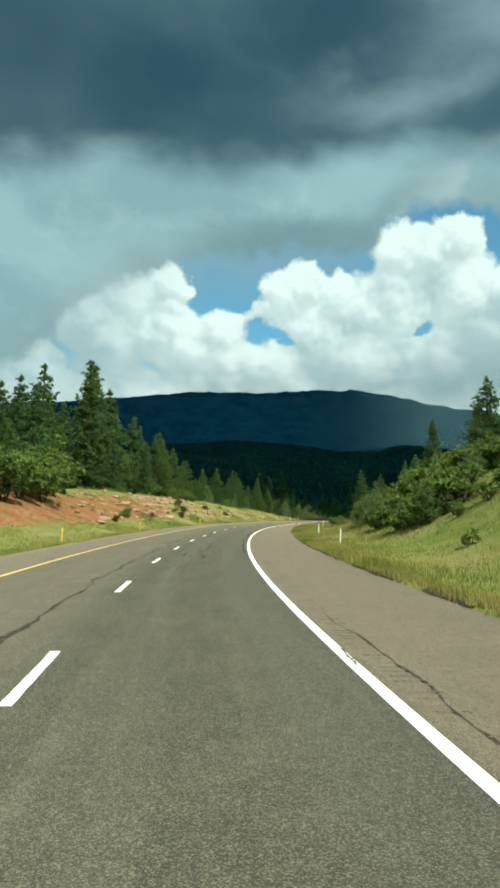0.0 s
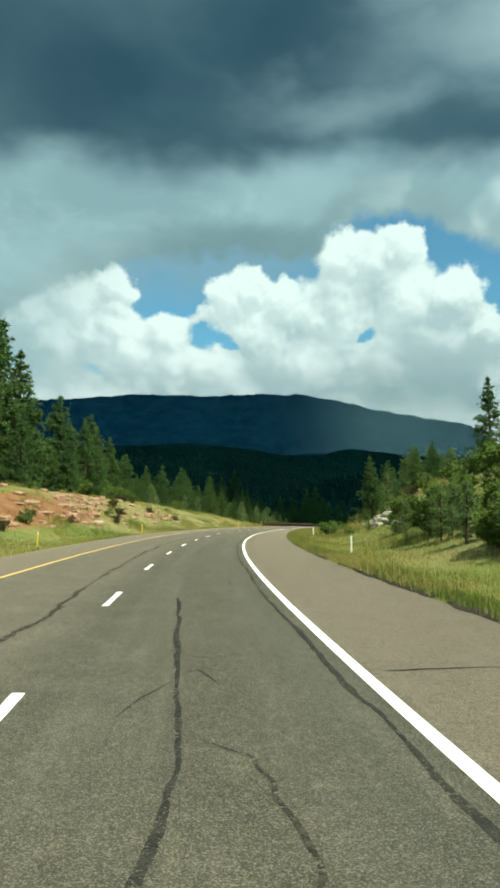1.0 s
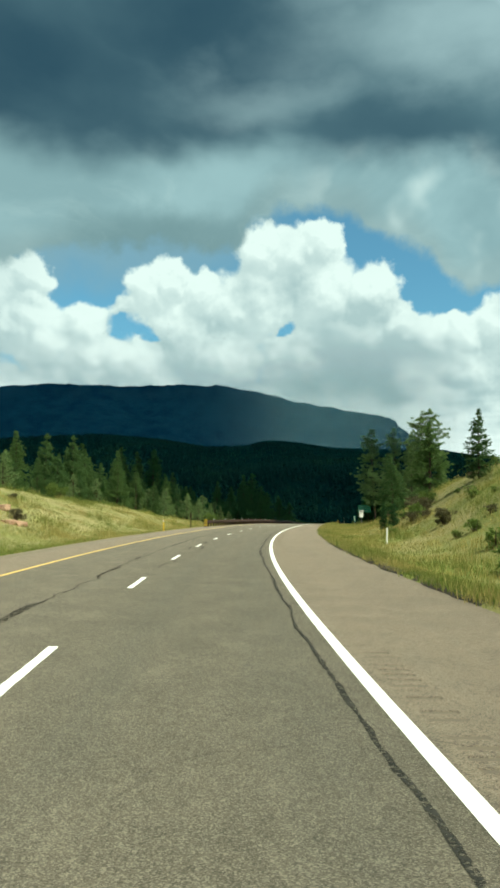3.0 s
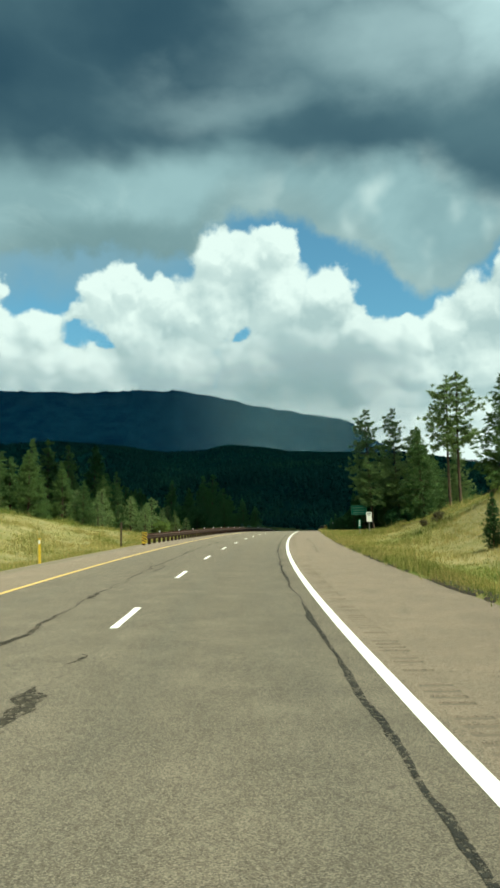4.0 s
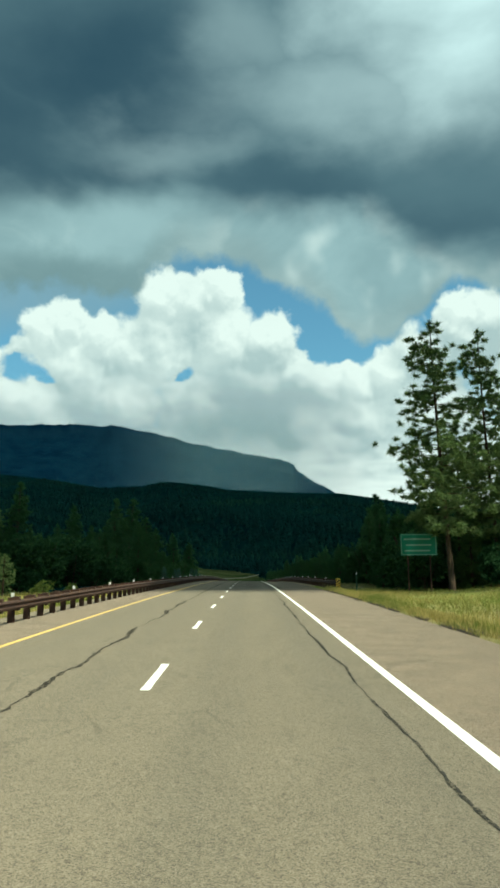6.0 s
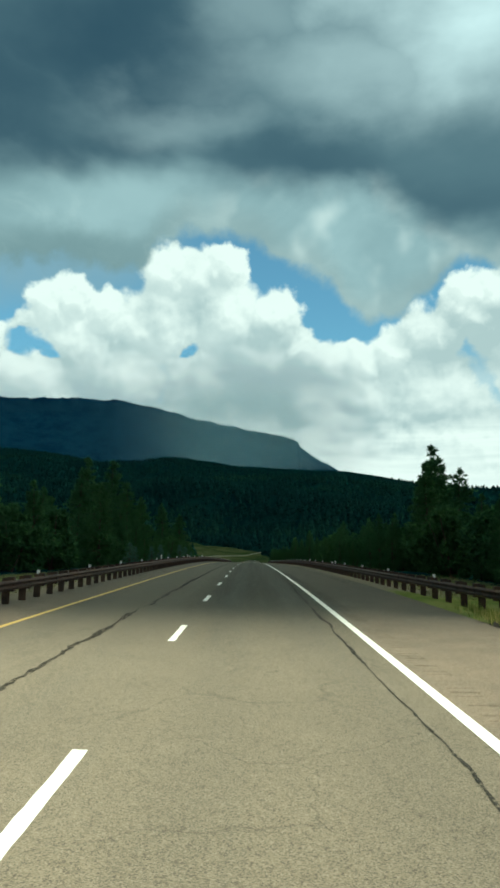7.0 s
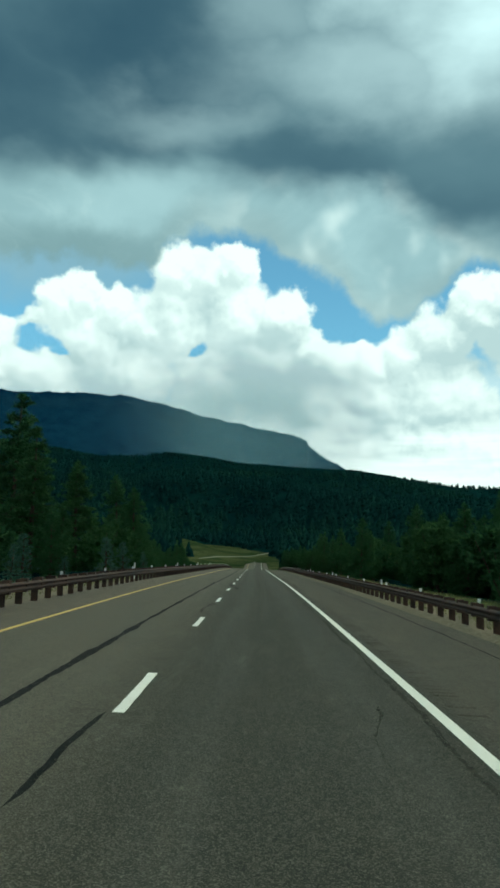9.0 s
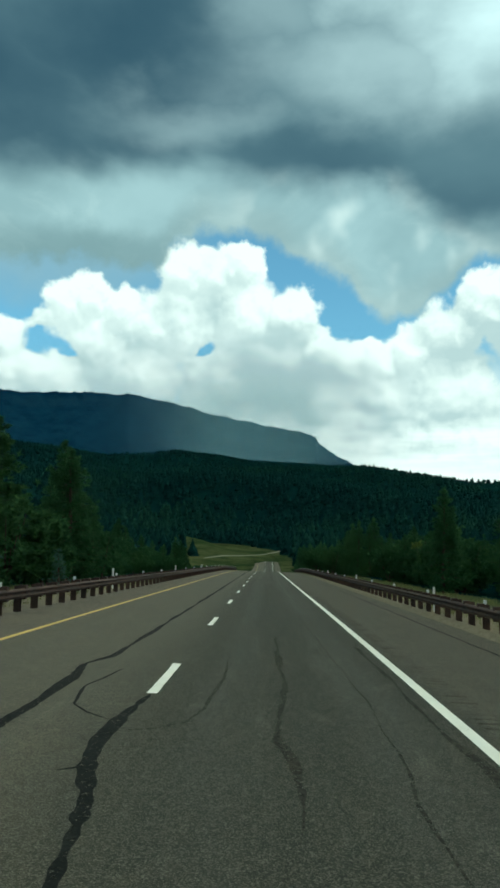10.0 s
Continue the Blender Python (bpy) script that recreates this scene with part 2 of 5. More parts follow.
    cover = b.step(over, -0.6, 0.9)
    shelf = b.step(over, 0.2, 4.0)
    leftish = b.math("MULTIPLY", b.step(az, 4, 14), b.step(az, 29, 21))
    grey = b.mix(shelf, b.mix(leftish, (0.38, 0.50, 0.51), (0.20, 0.31, 0.33)), (0.38, 0.54, 0.57))
    grey = b.mix(b.math("MULTIPLY", b.step(n1, 0.40, 0.62), 0.5), grey, (0.21, 0.33, 0.36))
    n4 = b.noise(b.vec("MULTIPLY", pw, (0.7, 1.0, 1)), 0.22, 6.0, 0.6)
    grey = b.mix(b.math("MULTIPLY", b.step(n4, 0.48, 0.78), 0.32), grey, (0.55, 0.70, 0.70))
    lens = b.math("MULTIPLY", b.math("MULTIPLY", b.step(b.math("ABSOLUTE", b.math("SUBTRACT", az, 16.5)), 10.5, 3.0), b.step(el, 23.2, 24.2)), b.step(el, 26.6, 24.6))
    grey = b.mix(b.math("MULTIPLY", lens, 0.75), grey, (0.22, 0.335, 0.36))
    rim = b.math("MULTIPLY", b.step(b.noise(p, 0.2, 2.5, 0.45), 0.48, 0.72), b.step(az, 6, -2))
    grey = b.mix(b.math("MULTIPLY", rim, 0.8), grey, (0.74, 0.86, 0.84))
    base = curve([(-60, 25), (-20, 25.6), (-16, 26.4), (-11, 29.4), (-7, 29.6), (4, 30.4), (18, 30), (28, 30.1), (34, 29.6), (39, 27.6), (45, 26.5), (60, 25)])
    t2 = b.math("SUBTRACT", el, base)
    t2 = b.math("ADD", t2, b.math("MULTIPLY", b.math("SUBTRACT", n1, 0.5), 6.5))
    t2 = b.math("ADD", t2, b.math("MULTIPLY", b.math("SUBTRACT", b.noise(p, 0.2, 2.0, 0.45), 0.5), 2.6))
    dk = b.step(t2, -1.4, 2.2)
    deep = heaps([(31, 36, 22, 6.5, 0.88), (14, 39, 14, 5.5, 0.85), (44, 36, 16, 10, 0.8), (16, 33.0, 12, 3.0, 0.6), (-4, 31.5, 9, 2.6, 0.5), (-15, 28.8, 7, 2.4, 0.35)])
    deep = b.math("ADD", deep, b.math("MULTIPLY", b.math("SUBTRACT", n1, 0.5), 0.6), clamp=True)
    dcol = b.mix(deep, (0.108, 0.190, 0.228), (0.027, 0.071, 0.110))
    light = heaps([(-11, 38.2, 15, 3.6, 0.38), (8, 34.8, 8, 2.2, 0.22), (-21, 43.5, 13, 7, 1.0), (-24, 46, 14, 9, 1.0), (-2, 42.5, 9, 3, 0.2)])
    light = b.math("MULTIPLY", light, b.step(n1, 0.2, 0.6, 0.6, 1.1), clamp=True)
    dcol = b.mix(light, dcol, (0.78, 0.98, 1.0))
    grey = b.mix(dk, grey, dcol)
    veil = b.math("MULTIPLY", b.step(az, 24.5, 40), b.step(el, 23, 12, 0.95, 0.55))
    haze = b.math("MULTIPLY", b.step(over, -4.5, -0.2), b.step(az, 2, 16, 0.0, 0.75))
    blue = b.mix(haze, blue, (0.27, 0.42, 0.50))
    col = b.mix(body, blue, white)
    col = b.mix(veil, col, (0.34, 0.48, 0.52))
    col = b.mix(b.math("MULTIPLY", cover, 0.98), col, grey)
    col = b.mix(b.step(el, -2, 0.5), (0.10, 0.13, 0.10), col)
    bg, out = b.n("ShaderNodeBackground"), b.n("ShaderNodeOutputWorld")
    b.put(bg.inputs[0], col)
    bg.inputs[1].default_value = 0.8
    t.links.new(bg.outputs[0], out.inputs[0])


build_world()

# ---- materials ----
def material(name, build):
    m = bpy.data.materials.new(name)
    m.use_nodes = True
    m.node_tree.nodes.clear()
    b = Nodes(m.node_tree)
    out = b.n("ShaderNodeOutputMaterial")
    m.node_tree.links.new(build(b), out.inputs[0])
    return m


def surface(b, colour, rough=0.8, metal=0.0, height=None, strength=0.4, distance=0.02, spec=0.4, grain=0.0):
    s = b.n("ShaderNodeBsdfPrincipled")
    b.put(s.inputs["Base Color"], colour)
    b.put(s.inputs["Roughness"], rough)
    b.put(s.inputs["Metallic"], metal)
    b.put(s.inputs["Specular IOR Level"], spec)
    s.inputs["Diffuse Roughness"].default_value = grain
    if height is not None:
        k = b.n("ShaderNodeBump")
        k.inputs["Strength"].default_value, k.inputs["Distance"].default_value = strength, distance
        b.put(k.inputs["Height"], height)
        b.put(s.inputs["Normal"], k.outputs[0])
    return s.outputs[0]


def place(b):
    return b.n("ShaderNodeNewGeometry").outputs["Position"]


def island(b):
    return b.n("ShaderNodeNewGeometry").outputs["Random Per Island"]


def chance(b):
    return b.n("ShaderNodeObjectInfo").outputs["Random"]


def road_coords(b):
    u = b.n("ShaderNodeUVMap")
    u.uv_map = "road"
    sp = b.n("ShaderNodeSeparateXYZ")
    b.put(sp.inputs[0], u.outputs[0])
    return u.outputs[0], sp.outputs[0], sp.outputs[1]


def asphalt(b):
    uv, d, s = road_coords(b)
    p = place(b)
    grit = b.noise(p, 70.0, 4.0, 0.8)
    cell = b.n("ShaderNodeTexVoronoi")
    b.put(cell.inputs["Vector"], p)
    cell.inputs["Scale"].default_value = 105.0
    tone = b.n("ShaderNodeSeparateXYZ")
    b.put(tone.inputs[0], cell.outputs["Color"])
    grit = b.math("ADD", b.math("MULTIPLY", grit, 0.32), b.math("MULTIPLY", tone.outputs[0], 0.62))
    fine = b.noise(p, 120.0, 2.0, 0.6)
    blot = b.noise(p, 1.1, 5.0, 0.6)
    streak = b.noise(b.join(b.math("MULTIPLY", d, 1.6), b.math("MULTIPLY", s, 0.07)), 1.6, 4.0, 0.55)
    lane = b.mix(b.step(blot, 0.3, 0.75), (0.124, 0.106, 0.083), (0.173, 0.147, 0.115))
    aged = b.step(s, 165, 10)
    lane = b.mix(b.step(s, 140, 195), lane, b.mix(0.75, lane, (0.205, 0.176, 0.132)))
    # Past s 222 cloud shade is mixed into the asphalt, plus lane oil.
    cloud_shade = b.math("MULTIPLY", b.step(s, 222, 240), b.math("MULTIPLY", b.step(d, -1.2, 0.9, 0.42, 1.0), b.step(d, 3.6, 4.3, 1.0, 0.72)))
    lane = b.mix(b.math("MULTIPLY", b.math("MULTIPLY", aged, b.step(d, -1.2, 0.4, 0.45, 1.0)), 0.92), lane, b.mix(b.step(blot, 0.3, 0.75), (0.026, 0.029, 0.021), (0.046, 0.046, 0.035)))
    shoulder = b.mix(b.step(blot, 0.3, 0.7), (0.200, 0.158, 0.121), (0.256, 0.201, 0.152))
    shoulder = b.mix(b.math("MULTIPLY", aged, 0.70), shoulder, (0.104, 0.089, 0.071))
    wob = b.math("MULTIPLY", b.math("SUBTRACT", blot, 0.5), 0.3)
    dd = b.math("ADD", d, wob)
    side = b.math("MAXIMUM", b.step(dd, 3.55, 3.85), b.step(dd, -3.5, -3.9))
    col = b.mix(side, lane, shoulder)
    col = b.mix(b.math("MULTIPLY", cloud_shade, 0.90), col, (0.017, 0.023, 0.018))
    # wheel tracks polished darker, and a seal coat inside the edge line
    def track(c, w):
        return b.step(b.math("ABSOLUTE", b.math("SUBTRACT", dd, c)), w, w * 0.15)
    wear = b.math("MAXIMUM", b.math("MAXIMUM", track(0.95, 0.6), track(2.75, 0.75)), b.math("MULTIPLY", b.math("MAXIMUM", track(-0.9, 0.6), track(-2.7, 0.6)), 0.6))
    wear = b.math("MULTIPLY", wear, b.step(streak, 0.25, 0.65, 0.35, 1.0))
    col = b.mix(b.math("MULTIPLY", wear, b.math("ADD", 0.24, b.math("MULTIPLY", aged, 0.24))), col, (0.074, 0.069, 0.055))
    seal = b.math("MULTIPLY", b.math("MULTIPLY", b.step(dd, 2.3, 2.9), b.step(dd, 3.75, 3.5)), b.step(s, 60, 12))
    col = b.mix(b.math("MULTIPLY", seal, 0.55), col, (0.050, 0.054, 0.047))
    col = b.mix(b.math("MULTIPLY", b.step(streak, 0.52, 0.75), 0.28), col, b.mix(0.5, col, (0.20, 0.185, 0.150)))
    stain = b.noise(b.join(b.math("MULTIPLY", d, 2.0), b.math("MULTIPLY", s, 0.8)), 0.9, 6.0, 0.68, 0.6)
    col = b.mix(b.math("MULTIPLY", b.step(stain, 0.52, 0.72), 0.34), col, b.mix(0.55, col, (0.03, 0.03, 0.026)))
    col = b.mix(b.math("MULTIPLY", b.step(stain, 0.46, 0.30), 0.30), col, b.mix(0.35, col, (0.34, 0.30, 0.23)))
    pale = b.mix(0.5, col, (0.41, 0.37, 0.30))
    col = b.mix(b.math("MULTIPLY", b.step(grit, 0.50, 0.76), 0.60), col, pale)
    col = b.mix(b.math("MULTIPLY", b.step(grit, 0.44, 0.20), 0.62), col, (0.034, 0.032, 0.028))
    chunk = b.noise(p, 27.0, 3.0, 0.75)
    col = b.mix(b.math("MULTIPLY", b.step(chunk, 0.56, 0.74), 0.14), col, (0.27, 0.24, 0.19))
    col = b.mix(b.math("MULTIPLY", b.step(chunk, 0.45, 0.28), 0.16), col, (0.028, 0.027, 0.024))
    col = b.mix(b.math("MULTIPLY", b.step(fine, 0.5, 0.75), 0.3), col, (0.28, 0.26, 0.22))
    mott = b.noise(b.join(b.math("MULTIPLY", d, 1.5), s), 7.0, 5.0, 0.75)
    col = b.mix(b.math("MULTIPLY", b.step(mott, 0.54, 0.72), 0.34), col, b.mix(0.5, col, (0.34, 0.32, 0.25)))
    col = b.mix(b.math("MULTIPLY", b.step(mott, 0.47, 0.30), 0.46), col, b.mix(0.65, col, (0.02, 0.021, 0.018)))
    # hair cracks across the lanes
    cr = b.n("ShaderNodeTexVoronoi")
    cr.feature = "DISTANCE_TO_EDGE"
    wv = b.vec("ADD", p, b.vec("MULTIPLY", b.noise_colour(p, 0.9, 3.0), (1.6, 1.6, 0)))
    b.put(cr.inputs["Vector"], wv)
    cr.inputs["Scale"].default_value = 0.32
    crack = b.math("MULTIPLY", b.step(cr.outputs["Distance"], 0.007, 0.002), b.step(b.noise(p, 0.12, 2.0), 0.5, 0.62))
    col = b.mix(b.math("MULTIPLY", crack, 0.22), col, (0.03, 0.03, 0.028))
    h = b.math("ADD", b.math("MULTIPLY", grit, 0.7), b.math("MULTIPLY", fine, 0.4))
    return surface(b, col, b.step(wear, 0, 1, 0.92, 0.8), 0, b.math("SUBTRACT", h, crack), 0.55, 0.012, 0.2, grain=1.0)


def paint(colour, worn):
    def build(b):
        p = place(b)
        chip = b.step(b.noise(p, 16.0, 5.0, 0.7), 0.62, 0.72)
        dirt = b.noise(p, 2.2, 4.0, 0.6)
        col = b.mix(b.math("MULTIPLY", b.step(dirt, 0.4, 0.8), 0.22), colour, worn)
        col = b.mix(b.math("MULTIPLY", chip, 0.8), col, (0.14, 0.13, 0.11))
        return surface(b, col, 0.75, 0, b.noise(p, 90.0, 2.0), 0.4, 0.004, 0.3)
    return build


def worn_away(b, shader, scale, lo, hi):
    """Lets the pavement below show through where the cover has worn off."""
    gone = b.step(b.noise(place(b), scale, 4.0, 0.65), lo, hi)
    clear, mx = b.n("ShaderNodeBsdfTransparent"), b.n("ShaderNodeMixShader")
    b.put(mx.inputs[0], gone)
    b.t.links.new(clear.outputs[0], mx.inputs[1])
    b.t.links.new(shader, mx.inputs[2])
    return mx.outputs[0]


def tar(b, low=(0.010, 0.011, 0.011), high=(0.024, 0.025, 0.024), bare=(0.32, 0.44)):
    p = place(b)
    n = b.noise(p, 3.0, 4.0)
    col = b.mix(b.step(n, 0.3, 0.7), low, high)
    col = b.mix(b.math("MULTIPLY", b.step(b.noise(p, 30.0, 3.0, 0.7), 0.5, 0.7), 0.22), col, (0.09, 0.085, 0.072))
    return worn_away(b, surface(b, col, b.step(n, 0.3, 0.7, 0.85, 0.95), 0, b.noise(p, 60.0, 2.0), 0.3, 0.004, 0.08), 22.0, *bare)


def old_tar(b):
    return tar(b, (0.024, 0.025, 0.024), (0.052, 0.051, 0.046), (0.38, 0.54))


def crumble(b):
    p = place(b)
    n = b.noise(p, 9.0, 4.0, 0.7)
    return worn_away(b, surface(b, b.mix(b.step(n, 0.3, 0.7), (0.028, 0.026, 0.022), (0.075, 0.068, 0.055)), 0.95, 0, n, 0.6, 0.01, 0.1), 13.0, 0.40, 0.52)


def soil(b):
    p = place(b)
    big, mid, small = b.noise(p, 0.06, 4.0), b.noise(p, 0.5, 5.0, 0.6), b.noise(p, 7.0, 4.0, 0.65)
    at1, at2, at3 = b.n("ShaderNodeAttribute"), b.n("ShaderNodeAttribute"), b.n("ShaderNodeAttribute")
    at1.attribute_name, at2.attribute_name, at3.attribute_name = "red_earth", "gravel", "woods"
    straw = b.mix(b.step(mid, 0.35, 0.65), (0.285, 0.250, 0.130), (0.200, 0.195, 0.082))
    green = b.mix(b.step(mid, 0.3, 0.7), (0.112, 0.150, 0.042), (0.195, 0.215, 0.068))
    dry = b.n("ShaderNodeAttribute")
    dry.attribute_name = "dry"
    col = b.mix(b.step(b.math("ADD", big, dry.outputs["Fac"]), 0.42, 0.60), green, straw)
    col = b.mix(b.math("MULTIPLY", b.step(small, 0.5, 0.75), 0.28), col, (0.10, 0.11, 0.035))
    redc = b.mix(b.step(mid, 0.35, 0.65), (0.215, 0.072, 0.042), (0.29, 0.150, 0.090))
    redc = b.mix(b.math("MULTIPLY", b.step(b.math("ADD", small, b.math("MULTIPLY", b.math("SUBTRACT", big, 0.5), 0.5)), 0.50, 0.72), 0.7), redc, (0.13, 0.125, 0.045))
    col = b.mix(b.step(b.math("ADD", at1.outputs["Fac"], b.math("MULTIPLY", b.math("SUBTRACT", mid, 0.5), 0.9)), 0.35, 0.6), col, redc)
    grav = b.mix(b.step(small, 0.35, 0.7), (0.165, 0.143, 0.110), (0.275, 0.240, 0.185))
    col = b.mix(b.step(b.math("ADD", at2.outputs["Fac"], b.math("MULTIPLY", b.math("SUBTRACT", small, 0.5), 0.8)), 0.35, 0.65), col, grav)
    far = b.n("ShaderNodeAttribute")
    far.attribute_name = "meadow"
    tough = b.mix(b.step(b.noise(p, 0.045, 6.0, 0.7), 0.38, 0.62), (0.024, 0.046, 0.018), (0.078, 0.088, 0.040))
    tough = b.mix(b.math("MULTIPLY", b.step(b.noise(p, 0.3, 4.0, 0.7), 0.5, 0.68), 0.6), tough, (0.010, 0.026, 0.012))
    col = b.mix(far.outputs["Fac"], col, tough)
    # Canopy ground is near-black: shade among the trees put into the colour.
    canopy_shade = b.mix(b.step(b.noise(p, 0.03, 5.0, 0.7), 0.35, 0.65), (0.002, 0.016, 0.020), (0.005, 0.025, 0.025))
    col = b.mix(at3.outputs["Fac"], col, canopy_shade)
    return surface(b, col, 0.95, 0, b.math("ADD", small, mid), 0.7, 0.06, 0.0)


def grass_blades(b):
    r = island(b)
    p = place(b)
    big = b.noise(p, 0.11, 3.0)
    green = b.mix(r, (0.105, 0.158, 0.032), (0.215, 0.25, 0.06))
    straw = b.mix(r, (0.30, 0.26, 0.075), (0.46, 0.38, 0.15))
    col = b.mix(b.step(b.math("ADD", big, b.math("MULTIPLY", b.math("SUBTRACT", r, 0.5), 0.3)), 0.40, 0.60), green, straw)
    dif, tra, mx = b.n("ShaderNodeBsdfDiffuse"), b.n("ShaderNodeBsdfTranslucent"), b.n("ShaderNodeMixShader")
    b.put(dif.inputs[0], col)
    b.put(tra.inputs[0], col)
    mx.inputs[0].default_value = 0.35
    b.t.links.new(dif.outputs[0], mx.inputs[1])
    b.t.links.new(tra.outputs[0], mx.inputs[2])
    return mx.outputs[0]


def foliage(dark, light, tip):
    def build(b):
        r, o = island(b), chance(b)
        col = b.mix(r, dark, light)
        col = b.mix(b.math("MULTIPLY", o, 0.5), col, tip)
        dif, tra, mx = b.n("ShaderNodeBsdfDiffuse"), b.n("ShaderNodeBsdfTranslucent"), b.n("ShaderNodeMixShader")
        b.put(dif.inputs[0], col)
        b.put(tra.inputs[0], col)
        mx.inputs[0].default_value = 0.4
        b.t.links.new(dif.outputs[0], mx.inputs[1])
        b.t.links.new(tra.outputs[0], mx.inputs[2])
        return mx.outputs[0]
    return build


def bark(b):
    p = place(b)
    n = b.noise(b.vec("MULTIPLY", p, (6, 6, 1.2)), 2.0, 5.0, 0.65)
    col = b.mix(b.step(n, 0.35, 0.65), (0.035, 0.027, 0.021), (0.115, 0.078, 0.052))
    return surface(b, col, 0.9, 0, n, 0.8, 0.05, 0.2)


def rust(b):
    p = place(b)
    n, m = b.noise(p, 3.0, 5.0, 0.65), b.noise(p, 26.0, 4.0, 0.6)
    col = b.mix(b.step(n, 0.3, 0.7), (0.040, 0.021, 0.016), (0.088, 0.045, 0.029))
    col = b.mix(b.math("MULTIPLY", b.step(m, 0.5, 0.7), 0.5), col, (0.035, 0.022, 0.018))
    return surface(b, col, 0.72, 0.25, m, 0.3, 0.005, 0.4)


def stone(low, high):
    def build(b):
        p, o = place(b), chance(b)
        n, m = b.noise(p, 1.2, 6.0, 0.65), b.noise(b.vec("MULTIPLY", p, (1, 1, 5)), 2.0, 4.0)
        col = b.mix(b.step(n, 0.3, 0.7), low, high)
        col = b.mix(b.math("MULTIPLY", b.step(m, 0.5, 0.65), 0.4), col, tuple(c * 0.5 for c in low))
        col = b.mix(b.math("MULTIPLY", o, 0.3), col, high)
        return surface(b, col, 0.92, 0, b.math("ADD", n, m), 0.8, 0.08, 0.2)
    return build


def plain(colour, rough=0.5, metal=0.0, wear=0.15):
    def build(b):
        p = place(b)
        n = b.noise(p, 5.0, 5.0, 0.6)
        col = b.mix(b.math("MULTIPLY", b.step(n, 0.45, 0.75), wear), colour, tuple(0.35 * c + 0.04 for c in colour))
        return surface(b, col, rough, metal, b.noise(p, 40.0, 2.0), 0.1, 0.003)
    return build


def woods_far(b):
    p = place(b)
    r = island(b)
    # Near-black teal holds the trees' own shade and the distance haze.
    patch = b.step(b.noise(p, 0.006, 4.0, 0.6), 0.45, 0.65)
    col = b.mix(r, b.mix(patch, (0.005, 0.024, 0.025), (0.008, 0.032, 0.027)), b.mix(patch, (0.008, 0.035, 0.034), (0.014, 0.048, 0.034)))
    return surface(b, col, 0.95, 0, None, spec=0.0)


def mesa(b):
    p = place(b)
    geo = b.n("ShaderNodeNewGeometry")
    sp = b.n("ShaderNodeSeparateXYZ")
    b.put(sp.inputs[0], geo.outputs["True Normal"])
    steep = b.step(sp.outputs[2], 0.62, 0.35)
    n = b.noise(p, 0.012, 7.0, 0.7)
    # Wood and cliff are tinted navy: distance haze put into the colour.
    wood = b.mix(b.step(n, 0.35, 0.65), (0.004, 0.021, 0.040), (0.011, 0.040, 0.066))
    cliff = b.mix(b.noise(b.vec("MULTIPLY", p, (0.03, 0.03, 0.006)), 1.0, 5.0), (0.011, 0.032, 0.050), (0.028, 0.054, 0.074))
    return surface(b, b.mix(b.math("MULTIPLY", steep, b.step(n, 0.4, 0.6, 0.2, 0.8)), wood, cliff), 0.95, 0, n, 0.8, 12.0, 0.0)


def rain(b):
    at = b.n("ShaderNodeAttribute")
    at.attribute_name = "veil"
    streak = b.noise(b.vec("MULTIPLY", place(b), (0.0022, 0.0022, 0.0003)), 1.0, 3.0, 0.5)
    a = b.math("MULTIPLY", at.outputs["Fac"], b.step(streak, 0.2, 0.8, 0.68, 1.0))
    dif, clear, mx = b.n("ShaderNodeBsdfDiffuse"), b.n("ShaderNodeBsdfTransparent"), b.n("ShaderNodeMixShader")
    # Thin parts take a blue that stands in for distance haze.
    b.put(dif.inputs[0], b.mix(b.step(at.outputs["Fac"], 0.035, 0.15), (0.0, 0.16, 0.42), (0.44, 0.74, 0.86)))
    b.put(mx.inputs[0], a)
    b.t.links.new(clear.outputs[0], mx.inputs[1])
    b.t.links.new(dif.outputs[0], mx.inputs[2])
    return mx.outputs[0]


def vapour(b):
    dif, tra, mx = b.n("ShaderNodeBsdfDiffuse"), b.n("ShaderNodeBsdfTranslucent"), b.n("ShaderNodeMixShader")
    b.put(dif.inputs[0], (0.85, 0.85, 0.85))
    # Passes much light, set to brighten the shade below the sheets.
    b.put(tra.inputs[0], (0.95, 0.93, 0.87))
    mx.inputs[0].default_value = 0.9
    b.t.links.new(dif.outputs[0], mx.inputs[1])
    b.t.links.new(tra.outputs[0], mx.inputs[2])
    return mx.outputs[0]


